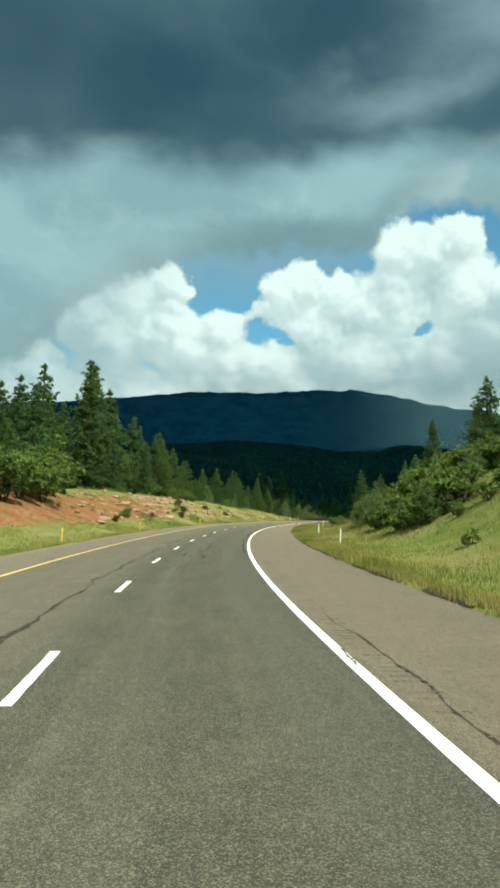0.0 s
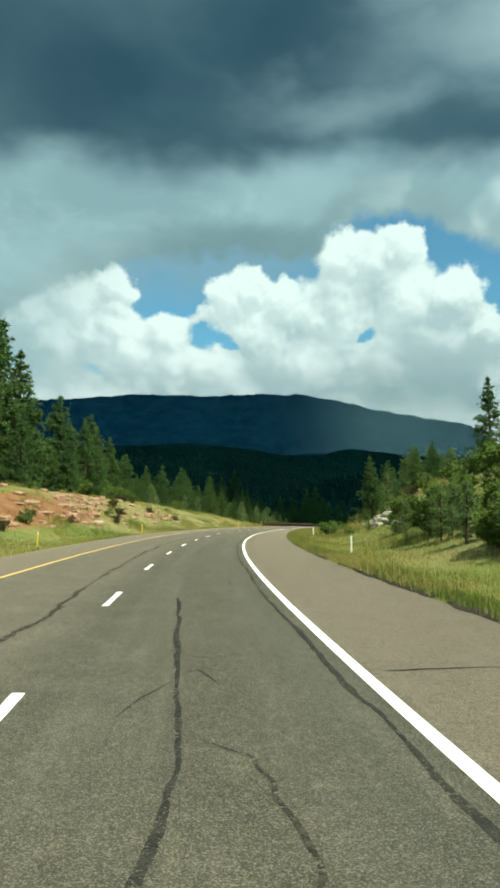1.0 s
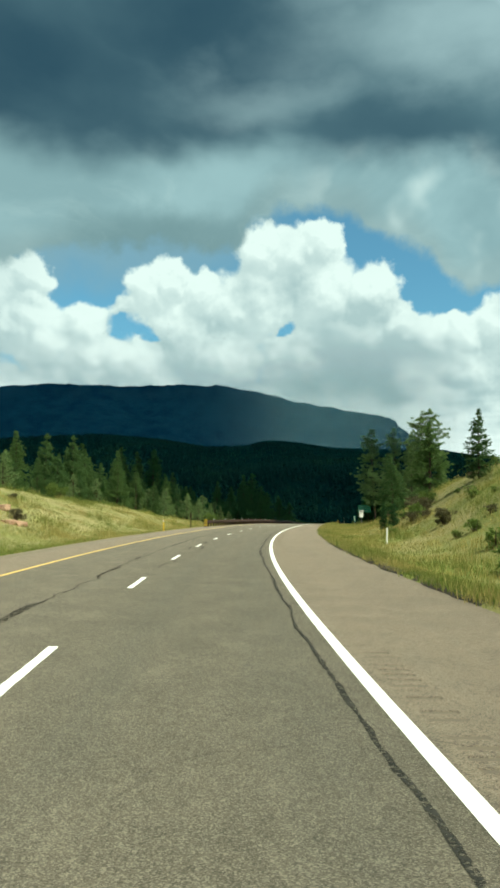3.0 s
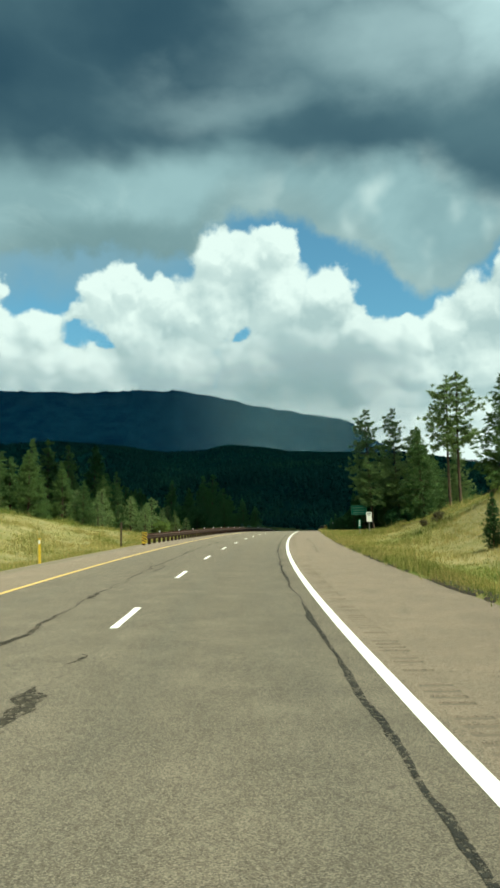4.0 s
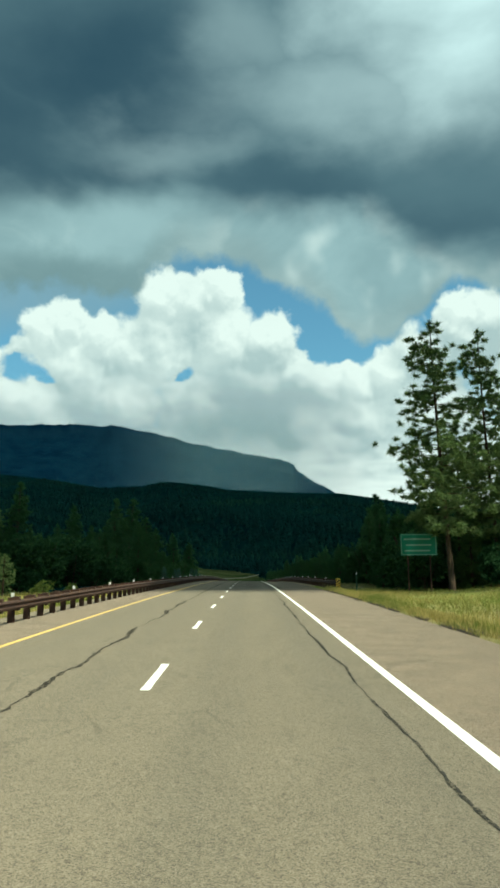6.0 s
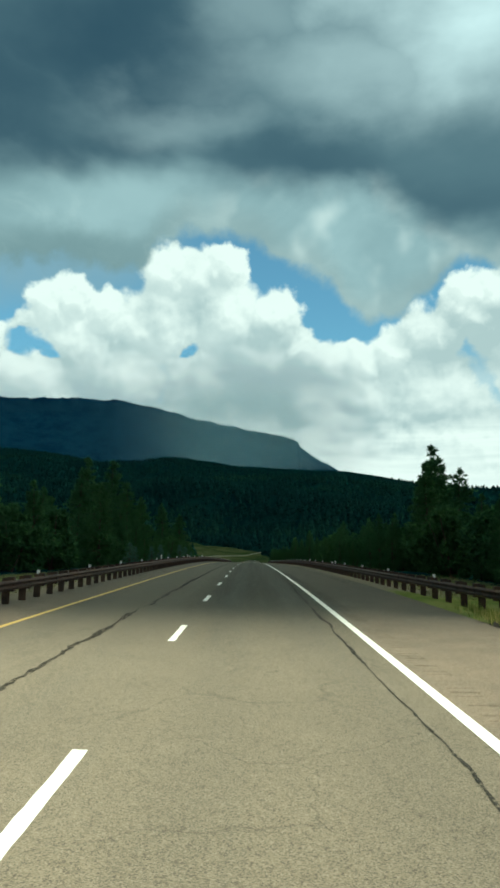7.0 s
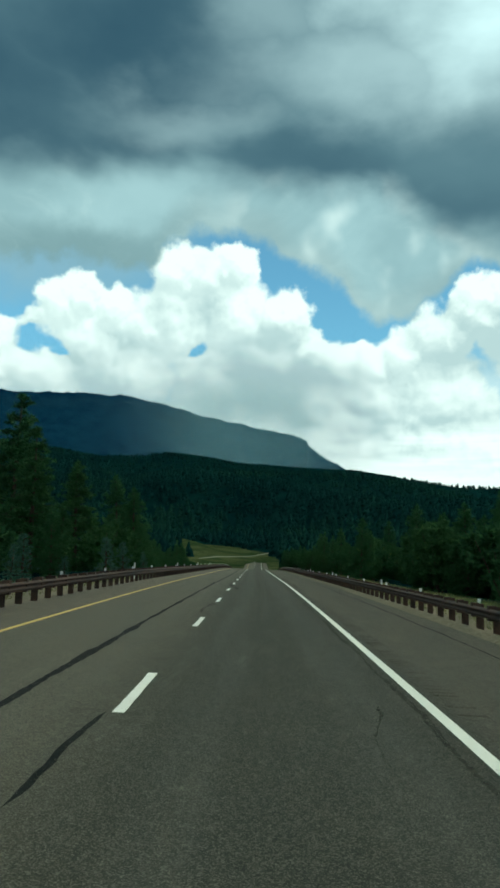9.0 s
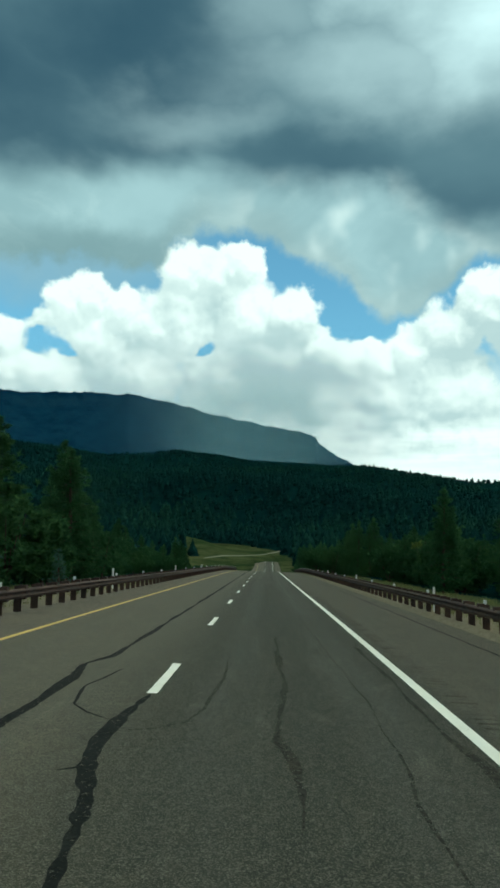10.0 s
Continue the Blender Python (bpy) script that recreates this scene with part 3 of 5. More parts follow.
M = {
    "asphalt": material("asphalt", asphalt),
    "white": material("white_paint", paint((0.90, 0.90, 0.87), (0.66, 0.65, 0.58))),
    "yellow": material("yellow_paint", paint((0.72, 0.50, 0.16), (0.45, 0.36, 0.17))),
    "tar": material("tar", tar),
    "old_tar": material("worn_sealant", old_tar),
    "crumble": material("crumbled_asphalt", crumble),
    "dust": material("pale_dust", plain((0.17, 0.175, 0.135), 0.95, 0.0, 0.4)),
    "groove": material("groove_dirt_shade", plain((0.135, 0.110, 0.084), 0.95, 0.0, 0.5)),
    # Soil made near-black to hold the shade under overhanging grass.
    "shaded_edge_soil": material("shade_dark_edge_soil", plain((0.036, 0.027, 0.017), 0.97, 0.0, 0.5)),
    "soil": material("soil", soil),
    "grass": material("grass_blades", grass_blades),
    "pine": material("pine_needles", foliage((0.095, 0.165, 0.065), (0.265, 0.365, 0.150), (0.24, 0.31, 0.12))),
    "fir": material("fir_needles", foliage((0.046, 0.100, 0.040), (0.150, 0.245, 0.088), (0.145, 0.220, 0.062))),
    # Fir needles darkened to carry the cloud shade over the woods ahead.
    "shaded_fir": material("shaded_fir_needles", foliage((0.022, 0.068, 0.032), (0.080, 0.178, 0.072), (0.075, 0.150, 0.048))),
    "spruce": material("blue_spruce_needles", foliage((0.045, 0.105, 0.080), (0.115, 0.215, 0.160), (0.10, 0.18, 0.12))),
    "bush": material("bush_leaves", foliage((0.085, 0.150, 0.040), (0.235, 0.325, 0.090), (0.22, 0.28, 0.075))),
    # Dry grass behind the rails, its colour also lowered for cloud shade.
    "shaded_dry_grass": material("shaded_dry_blades", foliage((0.12, 0.125, 0.055), (0.26, 0.24, 0.115), (0.17, 0.19, 0.07))),
    "dry_brush": material("dry_brush_twigs", foliage((0.085, 0.080, 0.045), (0.190, 0.170, 0.100), (0.16, 0.15, 0.07))),
    "bark": material("bark", bark),
    "rust": material("weathered_steel", rust),
    "red_rock": material("red_sandstone", stone((0.26, 0.135, 0.085), (0.48, 0.32, 0.225))),
    "pale_rock": material("pale_limestone", stone((0.30, 0.27, 0.22), (0.58, 0.54, 0.46))),
    "sign_green": material("green_sign_sheet", plain((0.0, 0.16, 0.10), 0.4)),
    "sign_white": material("white_sign_sheet", plain((0.78, 0.78, 0.76), 0.4)),
    # Lettering set faint against the green panel.
    "faint_print": material("faint_sign_print", plain((0.22, 0.36, 0.31), 0.5)),
    "sign_grey": material("grey_print", plain((0.16, 0.17, 0.17), 0.5)),
    "steel": material("galvanised_steel", plain((0.34, 0.34, 0.33), 0.5, 0.8)),
    "black": material("black_sheet", plain((0.02, 0.02, 0.02), 0.5)),
    "marker_yellow": material("yellow_sheet", plain((0.75, 0.50, 0.04), 0.45)),
    "green_post": material("green_post_paint", plain((0.03, 0.09, 0.05), 0.6)),
    "woods": material("shaded_far_conifers", woods_far),
    "mesa": material("hazy_mesa_slopes", mesa),
    "rain": material("rain_haze_veil", rain),
    "vapour": material("shade_cloud_vapour", vapour),
}


# ---- builders ----
def mesh_of(name, verts, faces, mats, smooth_shade=False):
    me = bpy.data.meshes.new(name)
    me.from_pydata([tuple(map(float, v)) for v in verts], [], [tuple(map(int, f)) for f in faces])
    for m in mats:
        me.materials.append(M[m])
    if smooth_shade:
        me.polygons.foreach_set("use_smooth", [True] * len(me.polygons))
    me.update()
    return me


def grid_faces(rows, cols):
    i, j = np.meshgrid(np.arange(rows - 1), np.arange(cols - 1), indexing="ij")
    a = (i * cols + j).ravel()
    return np.stack([a, a + 1, a + cols + 1, a + cols], 1)


def part(name, bm, mat, parent=None, label=""):
    """Links a bmesh, or ready mesh data, as one object under a thing or a part."""
    if isinstance(bm, bmesh.types.BMesh):
        me = bpy.data.meshes.new(name)
        bm.to_mesh(me)
        bm.free()
        me.materials.append(M[mat])
    else:
        me = bm
    ob = new(name, me)
    ob.parent = parent
    return tagged(ob, label)


def box(bm, size, centre=(0, 0, 0), bevel=0.0, turn=None):
    made = bmesh.ops.create_cube(bm, size=1.0)
    m = Matrix.Translation(centre) @ (turn or Matrix()) @ Matrix.Diagonal((*size, 1))
    bmesh.ops.transform(bm, matrix=m, verts=made["verts"])
    if bevel:
        edges = list({e for v in made["verts"] for e in v.link_edges})
        bmesh.ops.bevel(bm, geom=edges, offset=bevel, segments=2, affect="EDGES", profile=0.6)
    return bm


def thing(name, m, label, category, group="", kind=""):
    e = new(name)
    e.empty_display_size = 0.2
    e.matrix_world = m
    return tagged(e, label, category, group, kind)


def stand(s, d, sink=0.0):
    """A pose on the ground at s, d, turned to face the oncoming lane."""
    x, y, z, c = sheet_xy(s, d)
    th = float(line(s)[3])
    return Matrix.Translation((float(x), float(y), float(ground_z(s, d)) - sink)) @ Matrix.Rotation(th, 4, "Z")


# ---- ground ----
def build_ground():
    s = np.concatenate([np.arange(-3600, -220, 160), np.arange(-220, -40, 12), np.arange(-40, 420, 2.0), np.arange(420, 1000, 10), np.arange(1000, 5200, 70)])
    g = np.concatenate([[0, 0.4, 0.9, 1.6], np.arange(2.4, 30, 1.25), 30 * 1.13 ** np.arange(0, 42)])
    d = np.concatenate([LEFT_EDGE - g[::-1], [LEFT_EDGE + 0.5, 0.0, RIGHT_EDGE - 0.5], RIGHT_EDGE + g])
    S, D = np.meshgrid(s, d, indexing="ij")
    x, y, _, _ = sheet_xy(S, D)
    z = ground_z(S, D)
    lump = 1.5 * np.sin(x / 9.1) * np.sin(y / 7.3 + x / 17) * smooth(40, 140, np.abs(D))
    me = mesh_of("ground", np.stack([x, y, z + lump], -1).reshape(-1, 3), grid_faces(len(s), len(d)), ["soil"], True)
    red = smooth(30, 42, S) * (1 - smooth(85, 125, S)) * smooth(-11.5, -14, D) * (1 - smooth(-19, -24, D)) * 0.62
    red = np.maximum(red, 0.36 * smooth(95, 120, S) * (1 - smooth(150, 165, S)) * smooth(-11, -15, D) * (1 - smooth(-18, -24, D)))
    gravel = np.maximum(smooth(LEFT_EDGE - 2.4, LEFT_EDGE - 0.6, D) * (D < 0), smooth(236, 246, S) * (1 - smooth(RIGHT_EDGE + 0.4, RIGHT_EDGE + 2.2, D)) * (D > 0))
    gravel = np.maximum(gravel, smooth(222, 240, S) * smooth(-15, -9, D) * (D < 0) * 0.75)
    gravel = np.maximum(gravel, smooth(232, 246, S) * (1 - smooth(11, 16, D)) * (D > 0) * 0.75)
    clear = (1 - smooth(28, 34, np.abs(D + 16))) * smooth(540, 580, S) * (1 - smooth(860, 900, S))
    # Past s 222 the shade-dark canopy colour starts closer to the road.
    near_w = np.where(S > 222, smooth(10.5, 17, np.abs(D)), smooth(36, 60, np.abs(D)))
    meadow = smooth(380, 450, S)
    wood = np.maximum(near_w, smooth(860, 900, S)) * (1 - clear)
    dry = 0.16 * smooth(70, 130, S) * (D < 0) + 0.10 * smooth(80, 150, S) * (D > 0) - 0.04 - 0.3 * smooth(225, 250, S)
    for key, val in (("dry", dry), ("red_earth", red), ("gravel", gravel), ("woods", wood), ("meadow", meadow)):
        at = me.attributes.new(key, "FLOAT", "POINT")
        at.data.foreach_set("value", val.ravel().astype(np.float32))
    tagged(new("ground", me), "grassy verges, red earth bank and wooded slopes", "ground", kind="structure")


build_ground()


# ---- paved road with its paint, seams and rumble strip ----
def strip(name, s, d, up, mats):
    """A sheet on the road over the grid s by d, with the road's own coordinates."""
    S, D = np.meshgrid(np.asarray(s, float), np.asarray(d, float), indexing="ij")
    pts = road_point(S, D) + np.stack([0 * S, 0 * S, np.broadcast_to(up, S.shape)], -1)
    f = grid_faces(len(s), len(d))
    me = mesh_of(name, pts.reshape(-1, 3), f, mats, True)
    uv = me.uv_layers.new(name="road")
    flat = np.stack([D.ravel(), S.ravel()], -1)[f.ravel()]
    uv.data.foreach_set("uv", flat.ravel().astype(np.float32))
    return me


S_ROAD = np.concatenate([np.arange(-120, 440, 1.5), np.arange(440, 900, 6)])
RUMBLE = (3.88, 4.25)
road = tagged(new("road"), "grey-brown sealed two-lane carriageway with paved shoulders", "road", kind="structure")
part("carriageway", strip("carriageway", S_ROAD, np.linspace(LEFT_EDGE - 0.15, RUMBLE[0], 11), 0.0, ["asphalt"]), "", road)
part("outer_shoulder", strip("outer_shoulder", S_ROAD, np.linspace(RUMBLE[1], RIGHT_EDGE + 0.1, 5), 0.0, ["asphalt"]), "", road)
k_r = np.arange(-80, 1940)
s_r = (k_r[:, None] * 0.23 + np.array([0.0, 0.02, 0.095, 0.115])[None, :]).ravel()
deep = np.where(np.sin(k_r / 38.0 + 1.3 * np.sin(k_r / 101)) > -0.2, 0.012, 0.004) * (0.55 + 0.45 * np.sin(k_r * 1.7 + np.sin(k_r * 0.61) * 2))
dip = -(deep[:, None] * np.array([0, 1, 1, 0])[None, :]).ravel()
cols = np.array([0, 0.06, 0.94, 1.0])
up = dip[:, None] * np.array([0, 1, 1, 0])[None, :]
rumble = strip("rumble_strip", s_r, RUMBLE[0] + cols * (RUMBLE[1] - RUMBLE[0]), up, ["asphalt", "groove"])
# Groove floors painted darker, for dirt and for shade the shallow cuts lack.
floor_of = np.repeat((np.arange(len(s_r) - 1) % 4 == 1) & (dip[:-1] < -0.004) & (s_r[:-1] < 140), 3)
rumble.polygons.foreach_set("material_index", floor_of.astype(np.int32))
rumble.polygons.foreach_set("use_smooth", np.zeros(len(rumble.polygons), bool))
part("rumble_strip", rumble, "", road, "milled rumble grooves in the shoulder")
part("white_edge_line", strip("white_edge_line", S_ROAD, [3.572, 3.65, 3.728], 0.006, ["white"]), "", road, "solid white edge line")
part("yellow_edge_line", strip("yellow_edge_line", S_ROAD, [-3.75, -3.69, -3.62], 0.006, ["yellow"]), "", road, "solid yellow edge line")

DASH, PERIOD = 2.46, 9.0


def dash_mesh():
    rng = random.Random(4)
    v, f = [], []
    n = 12
    for i in range(n + 1):
        jag = (0.03 if i in (0, n) else 0.006)
        for w in (-0.065, 0.065):
            v.append((w + rng.uniform(-0.006, 0.006), DASH * STATION * i / n + rng.uniform(-jag, jag), 0.0))
    for i in range(n):
        f.append((2 * i, 2 * i + 1, 2 * i + 3, 2 * i + 2))
    return mesh_of("lane_dash", v, f, ["white"])


DASH_ME = dash_mesh()
for k in range(-8, 96):
    ob = part("lane_dash", DASH_ME, "", road)
    a, b_ = road_point(k * PERIOD, 0.0, 0.009), road_point(k * PERIOD + DASH, 0.0, 0.009)
    way = Vector(b_ - a)
    side = Vector((math.cos(float(line(k * PERIOD)[3])), math.sin(float(line(k * PERIOD)[3])), float(line(k * PERIOD)[4]))).normalized()
    fwd = way.normalized()
    upv = side.cross(fwd).normalized()
    ob.matrix_world = Matrix((( side.x, fwd.x, upv.x, a[0]), (side.y, fwd.y, upv.y, a[1]), (side.z, fwd.z, upv.z, a[2]), (0, 0, 0, 1)))


def seam(points, width, seed, step=0.25, wobble=0.10, up=0.004, mat="tar", grow=0.28):
    """A wandering seam of crack sealant through road points (s, d)."""
    rng = np.random.RandomState(seed)
    pts = np.array(points, float)
    run = np.concatenate([[0], np.cumsum(np.hypot(*np.diff(pts, axis=0).T))])
    n = max(int(run[-1] / step), 4)
    q = np.linspace(0, run[-1], n)
    s, d = np.interp(q, run, pts[:, 0]), np.interp(q, run, pts[:, 1])

    def rough(scale):
        a = rng.randn(n + 40)
        ker = np.hanning(max(int(scale / step), 3))
        a = np.convolve(a, ker / np.sqrt((ker ** 2).sum()), "same")[20:20 + n]
        return a
    t = np.stack([np.gradient(s), np.gradient(d)], -1)
    t /= np.linalg.norm(t, axis=1)[:, None]
    nrm = np.stack([-t[:, 1], t[:, 0]], -1)
    off = wobble * rough(2.5) + wobble * 0.3 * rough(0.6)
    s, d = s + nrm[:, 0] * off, d + nrm[:, 1] * off
    w = width * np.clip(1 + 0.8 * grow * rough(2.6) + 0.35 * grow * rough(0.4), 0.3, 2.2) * np.minimum(1, np.minimum(q, run[-1] - q) / 0.4 + 0.15) / 2
    a = road_point(s - nrm[:, 0] * w, d - nrm[:, 1] * w, up)
    c = road_point(s + nrm[:, 0] * w, d + nrm[:, 1] * w, up)
    v = np.empty((2 * n, 3))
    v[0::2], v[1::2] = a, c
    part("tar_seam", mesh_of("tar_seam", v, grid_faces(n, 2), [mat], True), "", road)


seam([(-20, -1.0), (17, -0.86), (28, -0.82), (60, -1.2), (110, -1.3), (140, -1.35), (141, -1.4), (170, -1.5), (236, -1.52), (250, -1.54)], 0.085, 1, 0.10, 0.055, mat="crumble", grow=0.75)
seam([(242, -1.50), (262, -1.42), (278, -1.38), (300, -1.30), (322, -1.23), (325, -1.26), (326, -1.40), (327, -1.18), (350, -1.12), (440, -1.3)], 0.115, 30, 0.10, 0.012, grow=0.4)
seam([(24, 3.42), (30, 3.34), (56, 3.3), (72, 3.3), (104, 3.33), (113, 3.2), (124, 3.24), (150, 3.12), (170, 3.18)], 0.066, 2, 0.06, 0.024, mat="old_tar", grow=0.45)
seam([(169, 3.18), (195, 3.02), (235, 3.2), (243, 3.3)], 0.05, 55, 0.06, 0.024, mat="old_tar", grow=0.45)
seam([(243, 3.36), (268, 3.32), (276, 3.44), (330, 3.36)], 0.07, 3, 0.12, 0.02, mat="crumble", grow=0.4)
seam([(37.5, 1.36), (35.8, 1.46), (32.5, 1.49), (30.2, 1.55), (29, 1.54), (27.5, 1.6), (26.5, 1.5), (25.4, 1.3), (22, 1.7), (20, 1.66)], 0.07, 4, 0.05, 0.025, mat="old_tar", grow=0.3)
seam([(28.6, 1.02), (29.3, 1.2), (30, 1.47)], 0.03, 5, 0.06, 0.02, mat="old_tar")
seam([(31.4, 1.52), (31.2, 1.9), (31.5, 2.35)], 0.022, 43, 0.06, 0.04, mat="crumble", grow=0.9)
seam([(30.7, 1.5), (30.4, 2.0), (30.6, 2.5)], 0.02, 44, 0.06, 0.04, mat="crumble", grow=0.9)
seam([(28, 1.6), (27.6, 2.1), (26, 2.3), (25, 2.2)], 0.02, 45, 0.06, 0.05, mat="crumble", grow=0.9)
seam([(30.2, 1.49), (30.5, 1.78), (29.8, 1.98)], 0.04, 6, 0.06, 0.02, mat="old_tar")
seam([(21.5, 0.26), (22.2, 0.75), (24.8, 0.91)], 0.06, 32, 0.1, 0.03)
seam([(18.4, 1.2), (16.2, 1.18), (14.5, 1.22), (13.2, 1.21)], 0.03, 33, 0.1, 0.04, mat="crumble")
seam([(19, 0.2), (20.5, -0.3), (21.5, 0.2)], 0.05, 34, 0.1, 0.04, mat="crumble")
seam([(324.0, -0.02), (322.7, -0.12), (321.7, -0.12), (320.9, -0.03), (320.1, 0.18), (319.4, 0.27), (318.6, 0.36), (317, 0.5)], 0.16, 7, 0.08, 0.012, grow=0.45)
seam([(320.8, -0.24), (320.95, -0.02)], 0.14, 49, 0.05, 0.01, grow=0.4)
seam([(321.75, -0.09), (321.9, 0.42), (321.95, 0.9)], 0.025, 50, 0.08, 0.015, mat="crumble", grow=0.8)
seam([(331, 1.70), (328.6, 1.68), (325, 1.70), (323.2, 1.63), (322, 1.62), (321.3, 1.73), (320.2, 1.77), (319.6, 1.65)], 0.075, 10, 0.08, 0.03, mat="crumble", grow=0.7)
seam([(325.8, -0.72), (324.3, -0.93), (323.2, -0.78), (322.8, -0.54), (322.5, -0.2)], 0.045, 9, 0.1, 0.012)
seam([(322.1, -0.06), (322.25, 0.3), (322.6, 0.6), (323.3, 0.75), (325.2, 0.81), (327.5, 0.8)], 0.045, 8, 0.08, 0.015, mat="crumble", grow=0.6)
seam([(345, 2.45), (334, 2.55), (326.8, 2.7), (323.8, 2.73), (321.6, 2.67), (320.3, 2.58), (318, 2.68)], 0.02, 35, 0.1, 0.02, mat="crumble", grow=0.6)
seam([(150, 5.15), (157.2, 5.3), (162, 5.42), (167.4, 5.25), (176, 5.1)], 0.045, 11, 0.10, 0.03, mat="old_tar", grow=0.6)
seam([(247, 6.42), (260, 6.36), (275, 6.28), (330, 6.25), (420, 6.2)], 0.065, 12, 0.2, 0.02)
seam([(262.4, 5.14), (259, 5.24), (256.3, 5.12), (254, 5.2)], 0.06, 13, 0.15, 0.03)
seam([(244.2, 4.44), (242.5, 4.78), (243, 5.5)], 0.05, 36, 0.12, 0.03)
seam([(168, 4.6), (168.3, 7.0)], 0.04, 14, 0.12, 0.05)
seam([(30.4, 3.9), (30.5, 5.3), (30.2, 7.0)], 0.05, 15, 0.12, 0.05)
seam([(289, 2.99), (288, 2.87), (287.5, 2.75), (286.5, 2.67)], 0.035, 16, 0.05, 0.05, mat="crumble", grow=0.9)
seam([(-4, 4.22), (-1.5, 4.15), (1, 4.2), (3, 4.14), (6, 4.18)], 0.026, 40, 0.04, 0.04, mat="crumble", grow=0.9)
seam([(6.6, 1.9), (6.75, 2.5)], 0.02, 41, 0.06, 0.02, mat="crumble", grow=0.8)
seam([(172.2, 3.96), (172.0, 4.72), (172.3, 6.9)], 0.028, 42, 0.1, 0.02, mat="crumble")
seam([(141.2, -1.36), (140.5, -1.5), (140.0, -1.14), (139.2, -1.02), (138.4, -0.98), (137.4, -1.1)], 0.08, 46, 0.08, 0.03, mat="old_tar", grow=0.6)
seam([(50, 2.9), (47, 2.8), (43, 2.72), (40, 2.6)], 0.018, 48, 0.08, 0.05, mat="crumble", grow=0.9)
seam([(114.3, -0.03), (115.2, -0.16), (116.2, -0.22), (117.2, -0.08), (117.65, 0.1), (116.8, 0.42), (115.6, 0.4), (114.65, 0.45)], 0.07, 17, 0.06, 0.02, mat="crumble", grow=0.7)
seam([(116.2, -0.2), (118.5, -0.12), (120.8, 0.08)], 0.05, 37, 0.1, 0.04, mat="crumble", grow=0.9)
seam([(104.6, -0.1), (105.85, 0.0), (106.55, 0.06), (107.1, 0.15), (107.7, 0.13)], 0.06, 38, 0.06, 0.02, mat="crumble", grow=0.8)
seam([(120.6, -0.06), (121.5, 0.03), (122.3, -0.12)], 0.16, 53, 0.06, 0.03, mat="crumble", grow=0.9)
seam([(123.3, -0.08), (123.5, 0.05), (123.9, 0.06), (124.0, -0.06)], 0.05, 54, 0.05, 0.02, mat="crumble", grow=0.9)
seam([(44.8, 0.62), (45.3, 0.68)], 0.05, 18, 0.08, 0.06, mat="crumble")
seam([(1.5, 3.62), (2.7, 3.68)], 0.05, 19, 0.06, 0.04, up=0.011, mat="crumble")
seam([(285.2, -0.23), (286, -0.18), (288, -0.14)], 0.06, 20, 0.12, 0.03)
seam([(269.7, 1.5), (269.2, 1.74), (269, 2.13), (268.6, 2.34), (268.2, 2.49), (267.8, 2.6)], 0.032, 21, 0.06, 0.03, mat="crumble", grow=0.8)
seam([(271.1, -0.66), (271.15, 0.0), (271.4, 0.78)], 0.03, 51, 0.08, 0.012, grow=0.6)
seam([(305, -0.04), (304, -0.12), (303.1, -0.15), (302, -0.25), (301, -0.2)], 0.10, 52, 0.08, 0.03, mat="crumble", grow=0.9)
seam([(269.6, -0.75), (269.5, -0.36), (269.7, -0.08)], 0.045, 39, 0.08, 0.012)
seam([(68.2, 1.3), (61.5, 1.37), (59.2, 1.4), (57.2, 1.34), (54, 1.37)], 0.02, 23, 0.06, 0.035, mat="crumble")


def soil_lip():
    """Earth banked against the pavement's edge, its dark colour standing in for shade under the grass."""
    q = np.arange(-40, 229, 0.35)
    g = np.random.RandomState(24)
    wave = np.convolve(g.randn(len(q) + 8), np.hanning(9) / 2, "same")[4:-4]
    jag = g.randn(len(q)) * 0.025
    V = []
    for d, up in ((-0.14, 0.003), (-0.09, 0.035), (-0.02, 0.075), (0.12, 0.10), (0.35, 0.08), (0.65, -0.10)):
        V.append(road_point(q, RIGHT_EDGE + d + 0.05 * wave + jag, up * (1 + 0.25 * jag / 0.025 * 0.3)))
    V = np.stack(V, 1).reshape(-1, 3)
    part("soil_edge", mesh_of("soil_edge", V, grid_faces(len(q), 6), ["shaded_edge_soil"], True), "", road, "soil lip along the pavement edge, grass shade in its colour")


soil_lip()


# ---- mesa, rain, and the unseen cloud sheets added to keep the valley in shade ----
MESA_AZ = np.array([-26.49, -10.60, -6.56, -4.37, -3.67, -3.50, -1.83, 1.68, 4.75, 7.29, 10.02, 13.46, 17.00, 21.95, 25.14, 27.46, 35.31, 53.09])
MESA_EL = np.array([3.38, 5.41, 6.30, 7.63, 8.12, 8.56, 8.97, 9.63, 10.21, 10.88, 11.33, 11.29, 11.13, 11.12, 10.89, 10.54, 9.75, 7.99])


